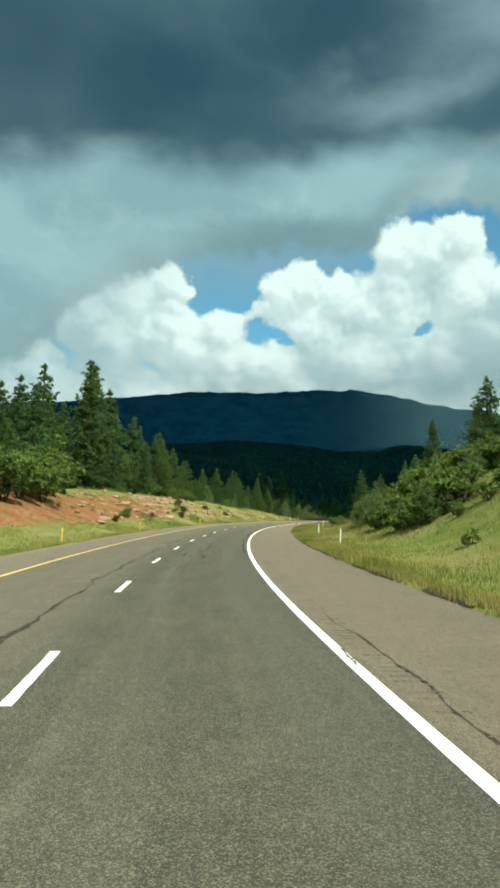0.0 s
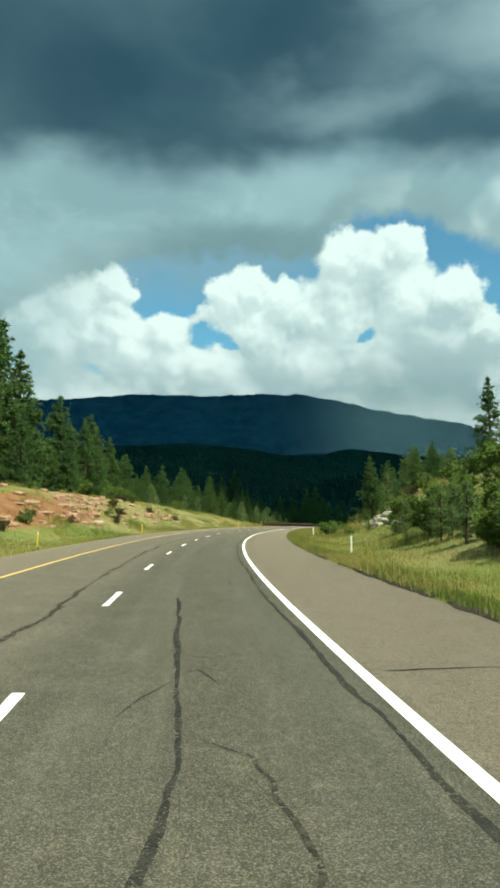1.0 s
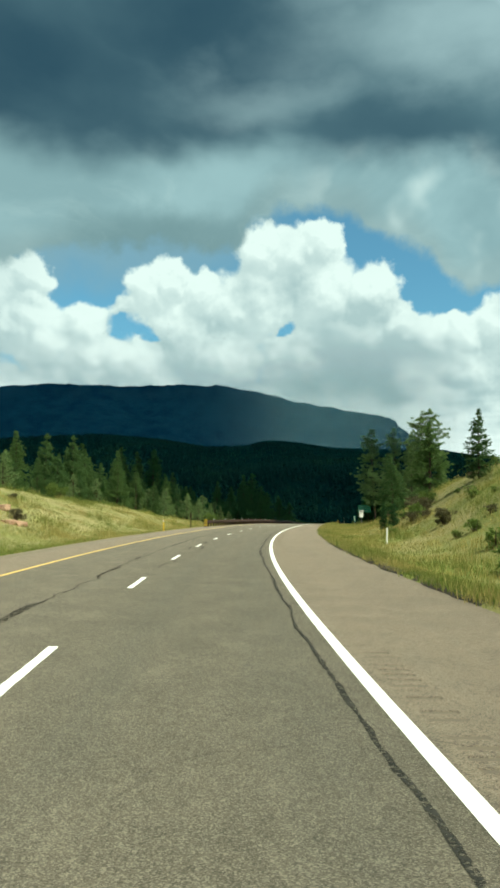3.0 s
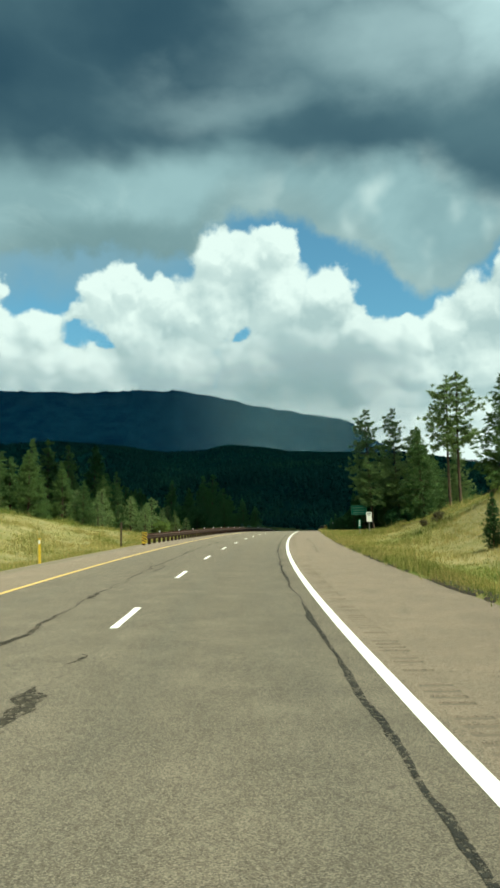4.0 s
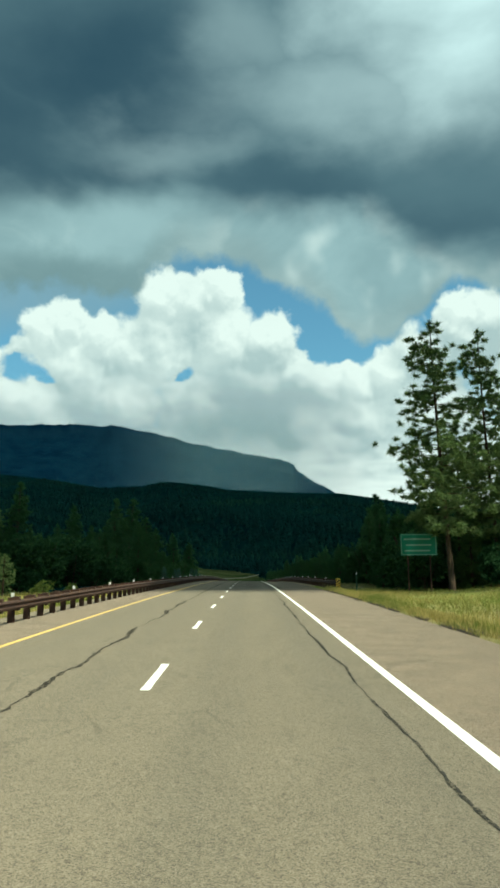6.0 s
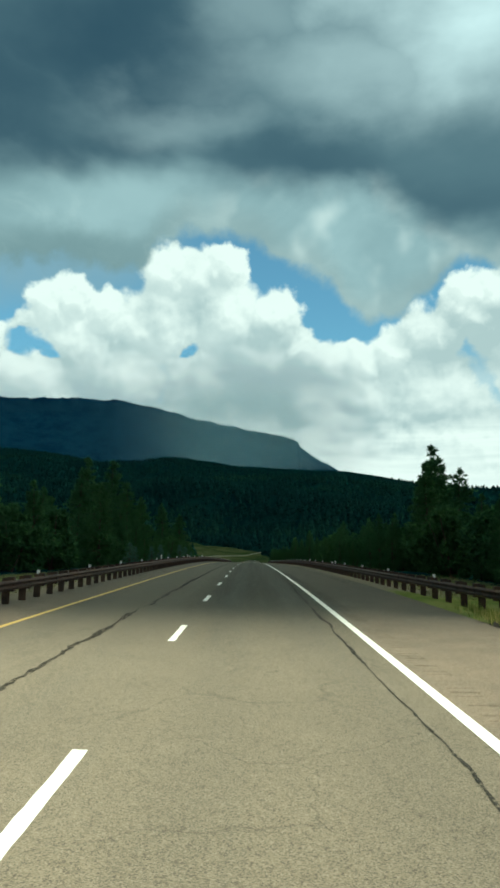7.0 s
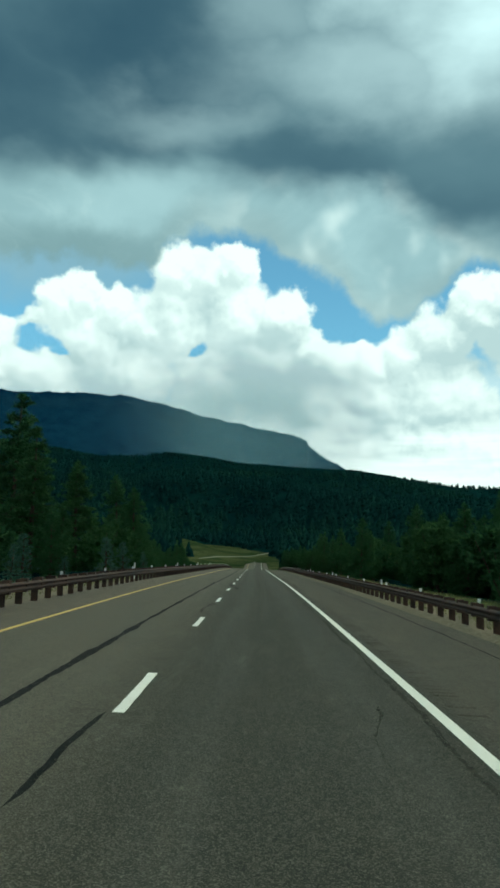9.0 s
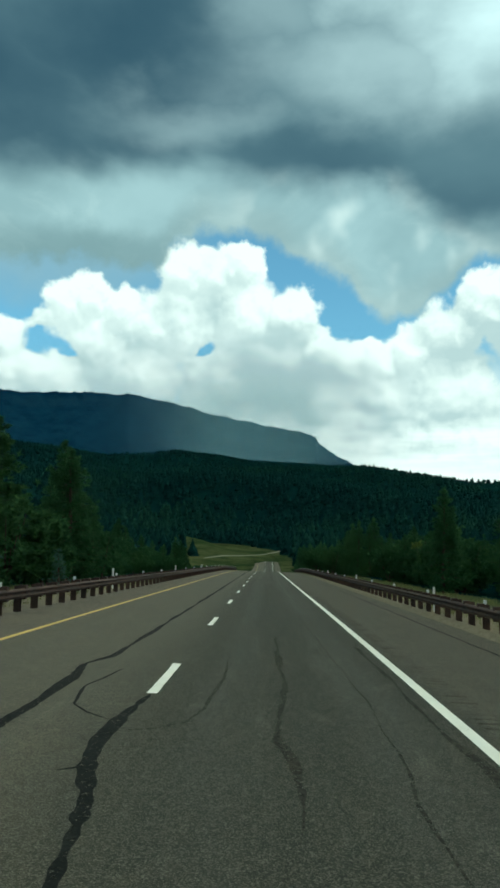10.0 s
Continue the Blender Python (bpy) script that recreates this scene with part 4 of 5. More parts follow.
def build_mesa():
    az = np.arange(-30, 60.01, 0.08)
    r = np.concatenate([np.linspace(3000, 4300, 36), np.linspace(4320, 4560, 18), np.linspace(4600, 4900, 4)])
    A, R = np.meshgrid(az, r, indexing="ij")
    el = np.interp(az, MESA_AZ, MESA_EL)
    rng = np.random.RandomState(8)

    def rough(n, w):
        a = rng.randn(n + 4 * w)
        k = np.hanning(w)
        return np.convolve(a, k / np.sqrt((k ** 2).sum()), "same")[2 * w:2 * w + n]
    el = el + 0.022 * rough(len(az), 40)
    crest = 0.030 * rough(len(az), 20) + 0.020 * rough(len(az), 7) + 0.022 * rough(len(az), 3)
    el = el + 0.10 * (np.abs(((az + 4.0) / 1.7) % 1.0 - 0.5) - 0.25) * (az < 6)
    gully = (rough(len(az), 60) * 0.7 + rough(len(az), 30) * 0.3)[:, None]
    edge = 4380 + 24 * rough(len(az), 60)[:, None]
    top = (edge[:, 0] + 15) * np.tan(np.radians(el)) + HUB[2]
    t = np.clip((R - 3000) / (edge - 3000), 0, 1)
    slope = 0.92 * t ** 1.12 + 0.007 * gully * np.sin(np.pi * t) 
    cliff = smooth(edge - 70, edge + 20, R)
    crown = 4395 * np.radians(crest)[:, None] * smooth(edge - 60, edge + 10, R)
    z = 60 + (top[:, None] - 60) * np.where(R > edge + 20, 1.0, slope * (1 - cliff) + cliff) + crown
    a = np.radians(A)
    x, y = HUB[0] - R * np.sin(a), HUB[1] + R * np.cos(a)
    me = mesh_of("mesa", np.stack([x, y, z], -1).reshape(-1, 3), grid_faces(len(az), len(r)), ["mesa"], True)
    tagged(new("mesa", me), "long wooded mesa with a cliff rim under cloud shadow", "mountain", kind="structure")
    # sheets of rain and added distance haze in front of it, one behind another
    az = np.arange(-11, 36.05, 0.15)
    h = np.linspace(0, 1, 40)
    A, Hh = np.meshgrid(az, h, indexing="ij")
    a = np.radians(A)
    # The 0.19 floor is haze added beyond the rain itself.
    veil = 0.19 + 0.35 * np.exp(-((A - 0.6) / 7.5) ** 2) + 0.05 * np.exp(-((A - 3.2) / 1.3) ** 2)
    veil = veil * smooth(0.0, 0.22, Hh) * (1 - smooth(0.42, 0.80, Hh)) * smooth(-11, -5, A) * (1 - smooth(27, 36, A))
    for R in (2720.0, 2780.0, 2840.0, 2900.0):
        pts = np.stack([HUB[0] - R * np.sin(a), HUB[1] + R * np.cos(a), 190 + 790 * Hh], -1).reshape(-1, 3)
        me = mesh_of("rain_shaft", pts, grid_faces(len(az), len(h)), ["rain"], True)
        at = me.attributes.new("veil", "FLOAT", "POINT")
        at.data.foreach_set("value", (1 - (1 - veil) ** 0.25).ravel().astype(np.float32))
        tagged(new("rain_shaft", me), "thin veil of rain and distance haze before the mesa", "rain", kind="structure")


build_mesa()


def cloud_sheet(name, H, front, reach, wide, thick, label):
    """An unseen cloud added at height H; its shade begins at y = front on the road and covers reach metres beyond it.
    """
    shift = np.array([SUN.x, SUN.y]) * (H - HUB[2]) / SUN.z
    u = np.linspace(-wide, wide, 300) + HUB[0]
    v = np.concatenate([np.array([0, 0.012, 0.03, 0.06]) * reach, np.linspace(0.1, 1, 24) * reach])
    U, V = np.meshgrid(u, v, indexing="ij")
    k = H / 1200
    edge = front + k * (5 * np.sin((u - HUB[0]) / (90 * k)) + 3 * np.sin((u - HUB[0]) / (33 * k)))
    # Edge set back on the right so sun still reaches the pines.
    edge = edge + 20 * smooth(-21, -13, u) * (1 - smooth(30, 90, u))
    edge = edge + 0.2 * np.maximum(np.abs(u - HUB[0]) - 250 * k, 0)
    x, y = U + shift[0], edge[:, None] + V + shift[1]
    lump = thick * (0.6 * np.sin(x / (75 * k)) * np.sin(y / (93 * k) + x / (160 * k)) + 0.25 * np.sin(x / (27 * k) + y / (22 * k)))
    grown = smooth(0, 0.15 * reach, V)
    n = U.size
    low = np.stack([x, y, H + 0.2 * lump * grown], -1).reshape(-1, 3)
    high = np.stack([x, y, H + 3 + thick * grown * (1 + 0.3 * np.sin(x / (60 * k))) + 0.6 * lump * grown], -1).reshape(-1, 3)
    f = grid_faces(len(u), len(v))
    me = mesh_of(name, np.concatenate([low, high]), np.concatenate([f[:, ::-1], f + n]), ["vapour"], True)
    tagged(new(name, me), label, "cloud", kind="structure")


cloud_sheet("rain_cloud", 1200.0, 254.3, 1430, 900, 60, "unseen cloud sheet added overhead to shade the road ahead")
cloud_sheet("high_cloud", 5300.0, 1597.2, 5300, 4600, 260, "unseen high cloud sheet added to shade the far valley")


# ---- trees ----
def blades(centres, count, length, width, rng, up=0.15, flat=0.7):
    """Small leaf or needle blades round the centres, as loose triangles."""
    n = len(centres) * count
    c = np.repeat(centres, count, 0)
    d = rng.randn(n, 3)
    d[:, 2] = d[:, 2] * flat + up
    d /= np.linalg.norm(d, axis=1)[:, None]
    e = np.cross(d, rng.randn(n, 3))
    e /= np.linalg.norm(e, axis=1)[:, None] + 1e-9
    L = length * rng.uniform(0.6, 1.3, (n, 1))
    w = width * rng.uniform(0.6, 1.3, (n, 1))
    a = c - d * L * 0.25 + e * w
    b_ = c - d * L * 0.25 - e * w
    t = c + d * L
    v = np.stack([a, b_, t], 1).reshape(-1, 3)
    return v, np.arange(3 * n).reshape(-1, 3)


def tube(p0, p1, r0, r1, sides=5):
    p0, p1 = Vector(p0), Vector(p1)
    q = (p1 - p0).to_track_quat("Z", "Y")
    v, f = [], []
    for p, r in ((p0, r0), (p1, r1)):
        for i in range(sides):
            a = 2 * math.pi * i / sides
            v.append(p + q @ Vector((r * math.cos(a), r * math.sin(a), 0)))
    for i in range(sides):
        f.append((i, (i + 1) % sides, sides + (i + 1) % sides, sides + i))
    return v, f


def merge(lists):
    V, F, k = [], [], 0
    for v, f in lists:
        V += [tuple(q) for q in v]
        F += [tuple(i + k for i in g) for g in f]
        k += len(v)
    return V, F


def tree_meshes(seed, height, radius, bare, leaf, per_m=2.0, power=0.8, whorl=5, count=10, blade=(0.42, 0.075), ragged=0.3, lift=0.1, trunk_r=None, twin=False):
    """Trunk with limbs, and a crown of needle tufts along the limbs."""
    rng = np.random.RandomState(seed)
    wood, tufts = [], []
    stems = [((0, 0), height)] + ([((0.9, 0.3), height * 0.93)] if twin else [])
    for (ox, oy), hh in stems:
        r0 = trunk_r or hh * 0.014 + 0.05
        lean = rng.uniform(-0.025, 0.025, 2)
        cuts = 7
        prev = None
        for i in range(cuts + 1):
            t = i / cuts
            bend = math.sin(t * 3 + seed) * 0.012 * hh
            p = (ox + lean[0] * t * hh + bend, oy + lean[1] * t * hh, t * hh - (0.3 if i == 0 else 0))
            r = r0 * (1 - t) ** 0.8 * (1.25 if i == 0 else 1) + 0.015
            if prev:
                wood.append(tube(prev[0], p, prev[1], r, 7))
            prev = (p, r)
        levels = int(hh * (1 - bare) * per_m)
        for k in range(levels):
            t = bare + (1 - bare) * (k + rng.uniform(0, 0.8)) / levels
            z = t * hh
            q = (t - bare) / (1 - bare)
            reach = radius * (1 - q) ** power * min(1, 0.45 + q * 3.2)
            for j in range(whorl if q < 0.9 else 3):
                if rng.rand() < ragged * 0.5:
                    continue
                L = max(0.25, reach * rng.uniform(1 - ragged, 1 + ragged * 0.6))
                a = rng.uniform(0, 2 * math.pi)
                rise = lift * L + (q - 0.45) * 0.5 * L * 0.6 + rng.uniform(-0.08, 0.08) * L
                bend = math.sin(t * 3 + seed) * 0.012 * hh
                root = np.array((ox + lean[0] * z + bend, oy + lean[1] * z, z))
                tip = root + np.array((math.cos(a) * L, math.sin(a) * L, rise))
                if L > 0.5:
                    wood.append(tube(root, tip, 0.012 + 0.007 * L, 0.005, 3))
                m = max(2, int(L / 0.34))
                for i in range(m):
                    w = 0.35 + 0.65 * (i + 0.6) / m
                    sag = -0.10 * L * math.sin(w * 3.0)
                    spread = rng.randn(3) * (0.10 + 0.11 * L) * np.array((1, 1, 0.55))
                    tufts.append(root + (tip - root) * w + np.array((0, 0, sag)) + spread)
        for i in range(4):
            tufts.append(np.array((ox + lean[0] * hh + math.sin(3 + seed) * 0.012 * hh, oy + lean[1] * hh, hh * (0.97 + 0.012 * i))))
    v, f = merge(wood)
    trunk = mesh_of("trunk", v, f, ["bark"], True)
    v, f = blades(np.array(tufts), count, blade[0], blade[1], rng)
    crown = mesh_of("crown", v, f, [leaf])
    return trunk, crown


def bush_meshes(seed, height, radius, leaf, clumps=70, count=12, blade=(0.24, 0.07)):
    rng = np.random.RandomState(seed)
    wood, tufts = [], []
    ring = [(0.07 * math.cos(1.257 * k), 0.07 * math.sin(1.257 * k), -0.15) for k in range(5)]
    v, f = list(ring), []
    for i in range(7):
        a, L = rng.uniform(0, 6.28), rng.uniform(0.5, 0.95)
        tip = (math.cos(a) * radius * 0.6 * L, math.sin(a) * radius * 0.6 * L, height * L * 0.85)
        n = len(v)
        v += [(tip[0] + 0.2 * x, tip[1] + 0.2 * y, tip[2]) for x, y, _ in ring]
        f += [(k, (k + 1) % 5, n + (k + 1) % 5, n + k) for k in range(5)]
    wood.append((v, f))
    lobes = []
    for i in range(8):
        a, out = rng.uniform(0, 6.28), rng.uniform(0.15, 0.62)
        size = rng.uniform(0.26, 0.48)
        lobes.append((math.cos(a) * out * radius, math.sin(a) * out * radius, height * rng.uniform(0.25, 0.92 - size * 0.55), size))
    for i in range(clumps):
        x, y, z, size = lobes[rng.randint(8)]
        d = rng.randn(3)
        d /= np.linalg.norm(d)
        r = size * rng.uniform(0.5, 1.12) ** 0.6
        tufts.append((x + d[0] * radius * r, y + d[1] * radius * r, max(0.06 * height, z + d[2] * height * 0.6 * r)))
    v, f = merge(wood)
    trunk = mesh_of("woody_base", v, f, ["bark"], True)
    v, f = blades(np.array(tufts), count, blade[0], blade[1], rng, 0.3)
    return trunk, mesh_of("foliage", v, f, [leaf])


KINDS = {}


def register(kind, name, meshes, height, label, category, group, parts=("trunk", "crown")):
    KINDS.setdefault(kind, []).append((name, meshes, height, label, category, group, parts))


for i in range(4):
    register("fir", "conifer_tree", tree_meshes(20 + i, 14, 3.5 + 0.35 * (i % 3), 0.04, "fir", 2.7, 0.75, 7, 20, (0.40, 0.070), 0.40, 0.02), 14,
             "dense green conifer on the slope", "tree", "roadside conifers")
# Firs in the shade-darkened needle colour.
for i in range(4):
    register("dark", "fir_tree", tree_meshes(90 + i, 14, 3.3 + 0.4 * (i % 3), 0.03, "shaded_fir", 2.9, 0.7, 7, 17, (0.44, 0.085), 0.42, 0.02), 14,
             "dark blue-green fir in the woods beside the road", "tree", "dark firs")
for i in range(3):
    register("young", "young_pine", tree_meshes(30 + i, 6, 1.9, 0.10, "pine", 3.4, 0.6, 6, 16, (0.26, 0.06), 0.45, 0.25), 6,
             "young bushy green pine on the grassy bank", "tree", "young pines")
for i in range(3):
    register("pine", "ponderosa_pine", tree_meshes(40 + i, 18, 3.2, 0.22 + 0.05 * i, "pine", 2.3, 0.45, 6, 60, (0.34, 0.042), 0.55, 0.10, trunk_r=0.16), 18,
             "tall ponderosa pine with an open crown and bare lower trunk", "tree", "tall pines")
register("brush", "dry_shrub", bush_meshes(77, 1.5, 1.2, "dry_brush", 120, 14, (0.26, 0.035)), 1.5,
         "brownish dry shrub on the grassy bank", "bush", "dry shrubs", ("woody_base", "foliage"))
register("twin", "ponderosa_pine", tree_meshes(51, 14, 2.8, 0.50, "pine", 2.5, 0.4, 5, 36, (0.32, 0.05), 0.45, 0.15, trunk_r=0.15, twin=True), 14,
         "tall twin-stemmed ponderosa pine on the grassy bank", "tree", "tall pines")
for i in range(2):
    register("spruce", "blue_spruce", tree_meshes(60 + i, 3.2, 1.05, 0.04, "spruce", 6.0, 0.85, 7, 9, (0.20, 0.045), 0.25, 0.1), 3.2,
             "small grey-green spruce behind the guardrail", "tree", "small spruces")
for i in range(4):
    register("bush", "bush", bush_meshes(70 + i, 1.6, 1.1, "bush", 90, 12, (0.22, 0.06)), 1.6,
             "leafy green bush on the verge", "bush", "roadside bushes", ("woody_base", "foliage"))
for i in range(3):
    register("thicket", "thicket", bush_meshes(85 + i, 5.0, 2.9, "shaded_fir", 420, 13, (0.40, 0.12)), 5.0,
             "dense dark green thicket beyond the guardrail", "bush", "roadside thickets", ("woody_base", "foliage"))
for i in range(2):
    register("oak", "scrub_oak", bush_meshes(80 + i, 3.6, 2.3, "bush", 260, 14, (0.34, 0.10)), 3.6,
             "rounded green scrub oak on the bank", "bush", "scrub oaks", ("woody_base", "foliage"))


def plant(kind, s, d, height, rng, label=""):
    if 395 < s < 620 and -25 < d < 0:
        # only low scrub where the meadow opens
        kind, height = "thicket", 2.0 + 1.8 * rng.random()
    name, meshes, full, text, category, group, parts = rng.choice(KINDS[kind])
    x, y, _, _ = sheet_xy(s, d)
    k = height / full
    wide = k * rng.uniform(0.9, 1.15)
    m = Matrix.Translation((float(x), float(y), float(ground_z(s, d)) - 0.12 * k)) @ Matrix.Rotation(rng.uniform(0, 6.28), 4, "Z")
    e = thing(name, m, label or text, category, group)
    e.scale = (wide, wide, k)
    for p, me in zip(parts, meshes):
        part(p, me, "", e)
    return e


rng = random.Random(11)
# placed one by one: kind, stations along the road, metres to the side, height
def plant_all(rows):
    for kind, s, d, h in rows:
        plant(kind, s, d, h, rng)


plant_all([
    ("fir", 62, -23.9, 10.8), ("fir", 80, -30.6, 15), ("fir", 97, -36.4, 20.7), ("fir", 73, -24.8, 12.5), ("fir", 101, -30, 22.5), ("fir", 109, -32.5, 23),
    ("fir", 106, -28.4, 18), ("fir", 133, -35.9, 18), ("fir", 126, -27.8, 13), ("oak", 51, -17.9, 5), ("oak", 56, -18.5, 5.2), ("oak", 60, -17.9, 5.2),
    ("oak", 66, -21, 5.5), ("oak", 72, -22, 5.5), ("oak", 46, -20, 5), ("fir", 98, -24, 9.4), ("fir", 114, -25, 9.5), ("fir", 124, -25, 8.3),
    ("fir", 138, -31.6, 13.6), ("fir", 150, -34.4, 13.4), ("fir", 171, -40.7, 13.2), ("fir", 190, -44, 13), ("fir", 206, -46.3, 16.2), ("fir", 218, -43.7, 16.3),
    ("fir", 234, -41.3, 17.8), ("dark", 275, -46, 22),
])
plant_all([
    ("fir", 229, -23.2, 6.1), ("fir", 163, -34.2, 7.5), ("fir", 184, -33.8, 8.6), ("fir", 205, -35, 10.5), ("fir", 216, -31.6, 10.4), ("dark", 238, -30.6, 9.4),
    ("fir", 129, -28.7, 14), ("fir", 194, -28, 9), ("fir", 202, -31, 12), ("fir", 233, -37.7, 16.5), ("fir", 214, -31.4, 11.2), ("fir", 221, -27.1, 10),
    ("fir", 221, -24.9, 8.6), ("fir", 222, -22.7, 6.9), ("fir", 205, -25.1, 6.7), ("young", 221, -19.4, 6.2), ("young", 217, -19.2, 5.2), ("young", 226, -18.8, 4.8),
    ("young", 229, -18.6, 5.2), ("young", 227, -16.9, 4.2), ("young", 224, -14.6, 2.8), ("young", 220, -17.5, 3.8), ("young", 223, -16.0, 3.2), ("oak", 222, -18.4, 3.2),
    ("oak", 225, -16.4, 2.6), ("oak", 218, -17.2, 2.6),
])
plant_all([
    ("young", 213, -18.5, 4.2), ("young", 211, -24.4, 6.6), ("young", 214, -21, 6), ("bush", 226, -12.6, 1.3), ("bush", 229, -11.4, 1.0), ("dark", 346, -30.6, 21),
    ("dark", 372, -32, 24), ("dark", 331, -28.9, 17), ("dark", 363, -26, 18), ("dark", 384, -26, 17), ("dark", 394, -22, 16), ("dark", 415, -18, 14),
    ("dark", 436, -15, 10.5), ("dark", 328, -22.7, 13.8), ("dark", 317, -22.5, 10.2), ("spruce", 305, -12, 2.6), ("spruce", 323, -13.2, 3.0), ("spruce", 341, -12, 3.6),
    ("spruce", 345, -11.2, 3.2), ("spruce", 331, -12.8, 1.8), ("spruce", 320, -12.8, 2.3), ("spruce", 356, -11, 2.4), ("spruce", 288, -12, 2.6), ("spruce", 297, -13, 2.4),
    ("dark", 445, 22, 11), ("dark", 414, 27.5, 11),
])
plant_all([
    ("dark", 383, 29.7, 10.5), ("dark", 367, 32.5, 10), ("dark", 351, 33.7, 9.5), ("dark", 331, 31, 9.5), ("dark", 466, 18.8, 9), ("oak", 395, 22, 6.3),
    ("oak", 354, 25.2, 5.6), ("oak", 333, 25.7, 5.6), ("dark", 374, 23.5, 11), ("dark", 343, 24.6, 9.8), ("twin", 198, 24, 17.5), ("pine", 232, 20.8, 21),
    ("pine", 228, 15.9, 20), ("pine", 226, 23.6, 16.5), ("pine", 236, 24, 18), ("dark", 240, 19, 12), ("fir", 236, 16, 8), ("fir", 231, 18.5, 7),
    ("fir", 234, 27, 13), ("fir", 229, 30, 12), ("pine", 222, 29, 13), ("dark", 243, 14, 7), ("pine", 230, 24.5, 14), ("pine", 234, 18.6, 14),
    ("thicket", 228, 19.5, 4), ("thicket", 226, 23, 4.2),
])
plant_all([
    ("thicket", 222, 27, 4), ("thicket", 231, 14.8, 4), ("thicket", 235, 17.5, 4.5), ("fir", 226, 27.5, 9), ("dark", 292, 23, 15), ("dark", 293, 24.2, 14),
    ("dark", 291, 22.2, 13), ("dark", 287, 21, 12), ("dark", 296, 27, 13), ("dark", 298, 25, 12), ("pine", 137, 23.8, 8), ("pine", 126, 25.8, 6.6),
    ("fir", 143, 20.9, 6), ("fir", 164, 19.7, 8.7), ("fir", 184, 17, 9), ("young", 110, 24.3, 3.1), ("pine", 120, 26.9, 5), ("fir", 67, 27.9, 10.5),
    ("fir", 72, 28, 8.5), ("oak", 58, 21.8, 2.6), ("oak", 63, 19.6, 3.0), ("oak", 65, 17.1, 2.3), ("oak", 69, 15.1, 2.5), ("oak", 50, 21.5, 2.0),
    ("bush", 48, 16.5, 1.1), ("bush", 42, 18.6, 1.2),
])
plant_all([
    ("bush", 24, 13.6, 0.9), ("bush", 34, 16, 0.9), ("fir", 80, 24.2, 8.1), ("young", 71, 19.5, 2.0), ("bush", 85, 12.9, 0.5), ("bush", 105, 11.8, 2.0),
    ("fir", 103, 18.4, 5), ("fir", 108, 22.3, 5.2), ("fir", 102, 23.5, 5), ("oak", 70, 20.6, 2.7), ("young", 69.5, 14.1, 2.2), ("young", 64, 13.6, 2.4),
    ("young", 58, 14, 3.0), ("young", 54, 14, 3.0), ("young", 53, 15.2, 2.2), ("young", 81.5, 14, 1.5), ("fir", 92.5, 15.5, 6.6), ("young", 96, 17.5, 4),
    ("dark", 146, 12.9, 2.5), ("dark", 145.2, 13.7, 2.2), ("brush", 142, 15.4, 2.0), ("brush", 150, 16.4, 1.7), ("bush", 99.5, 11.2, 1.8), ("bush", 101, 11.9, 1.3), ("bush", 136, 12.4, 1.0), ("oak", 140, 15, 1.6),
    ("oak", 146, 17, 1.5), ("bush", 76, -13.9, 1.5),
])
# woods that line the road
for i in range(46):
    s = rng.uniform(135, 330)
    plant("fir", s, -rng.uniform(34, 75) - 8 * (s < 190), rng.uniform(9, 15), rng)
for i in range(150):
    s = rng.uniform(232, 600)
    plant("dark", s, -14 - 54 * rng.random() ** 1.4 - 4 * (s < 300), rng.uniform(6, 14), rng)
for i in range(150):
    s = rng.uniform(248, 600)
    plant("dark", s, 14.5 + 52 * rng.random() ** 1.4, rng.uniform(4.5, 8.5), rng)
for i in range(40):
    s = rng.uniform(118, 236)
    plant(rng.choice(["oak", "young", "fir"]), s, -rng.uniform(23, 29) - 3 * (s < 190), rng.uniform(2.5, 6), rng)
for i in range(24):
    plant("fir", rng.uniform(90, 130), -rng.uniform(38, 75), rng.uniform(14, 20), rng)
for i in range(18):
    plant(rng.choice(["fir", "oak"]), rng.uniform(60, 100), -rng.uniform(27, 50), rng.uniform(6, 10), rng)
for i in range(110):
    s = rng.uniform(240, 560)
    plant(rng.choice(["dark", "thicket", "thicket"]), s, -rng.uniform(15, 34) - 2 * (s < 300), rng.uniform(3.5, 8), rng)
for i in range(120):
    plant(rng.choice(["dark", "thicket", "thicket"]), rng.uniform(246, 560), rng.uniform(15.5, 36), rng.uniform(3.5, 7.5), rng)
for i in range(44):
    s = rng.uniform(34, 95)
    plant(rng.choice(["oak", "bush", "young"]), s, rng.uniform(24 - 4 * (s > 86), 36), rng.uniform(1.3, 2.9), rng)
for i in range(30):
    s = rng.uniform(43, 62)
    plant(rng.choice(["young", "oak", "bush", "young"]), s, rng.uniform(14.5 + 0.12 * (62 - s), 26), rng.uniform(1.0, 2.4), rng)
for i in range(52):
    s = rng.uniform(36, 63)
    d = 13.8 + 9 * rng.random() ** 1.3
    plant(rng.choice(["oak", "oak", "young", "bush"]), s, d, rng.uniform(1.6, 3.4) * (0.75 + 0.25 * (d > 15)), rng)
for i in range(34):
    s = rng.uniform(20, 46)
    plant(rng.choice(["bush", "brush", "bush", "oak"]), s, rng.uniform(14.2 + 0.1 * (46 - s), 24), rng.uniform(0.6, 1.5), rng)
for i in range(30):
    s = rng.uniform(66, 175)
    plant(rng.choice(["bush", "brush", "brush"]), s, rng.uniform(14, 22), rng.uniform(0.5, 1.3), rng)
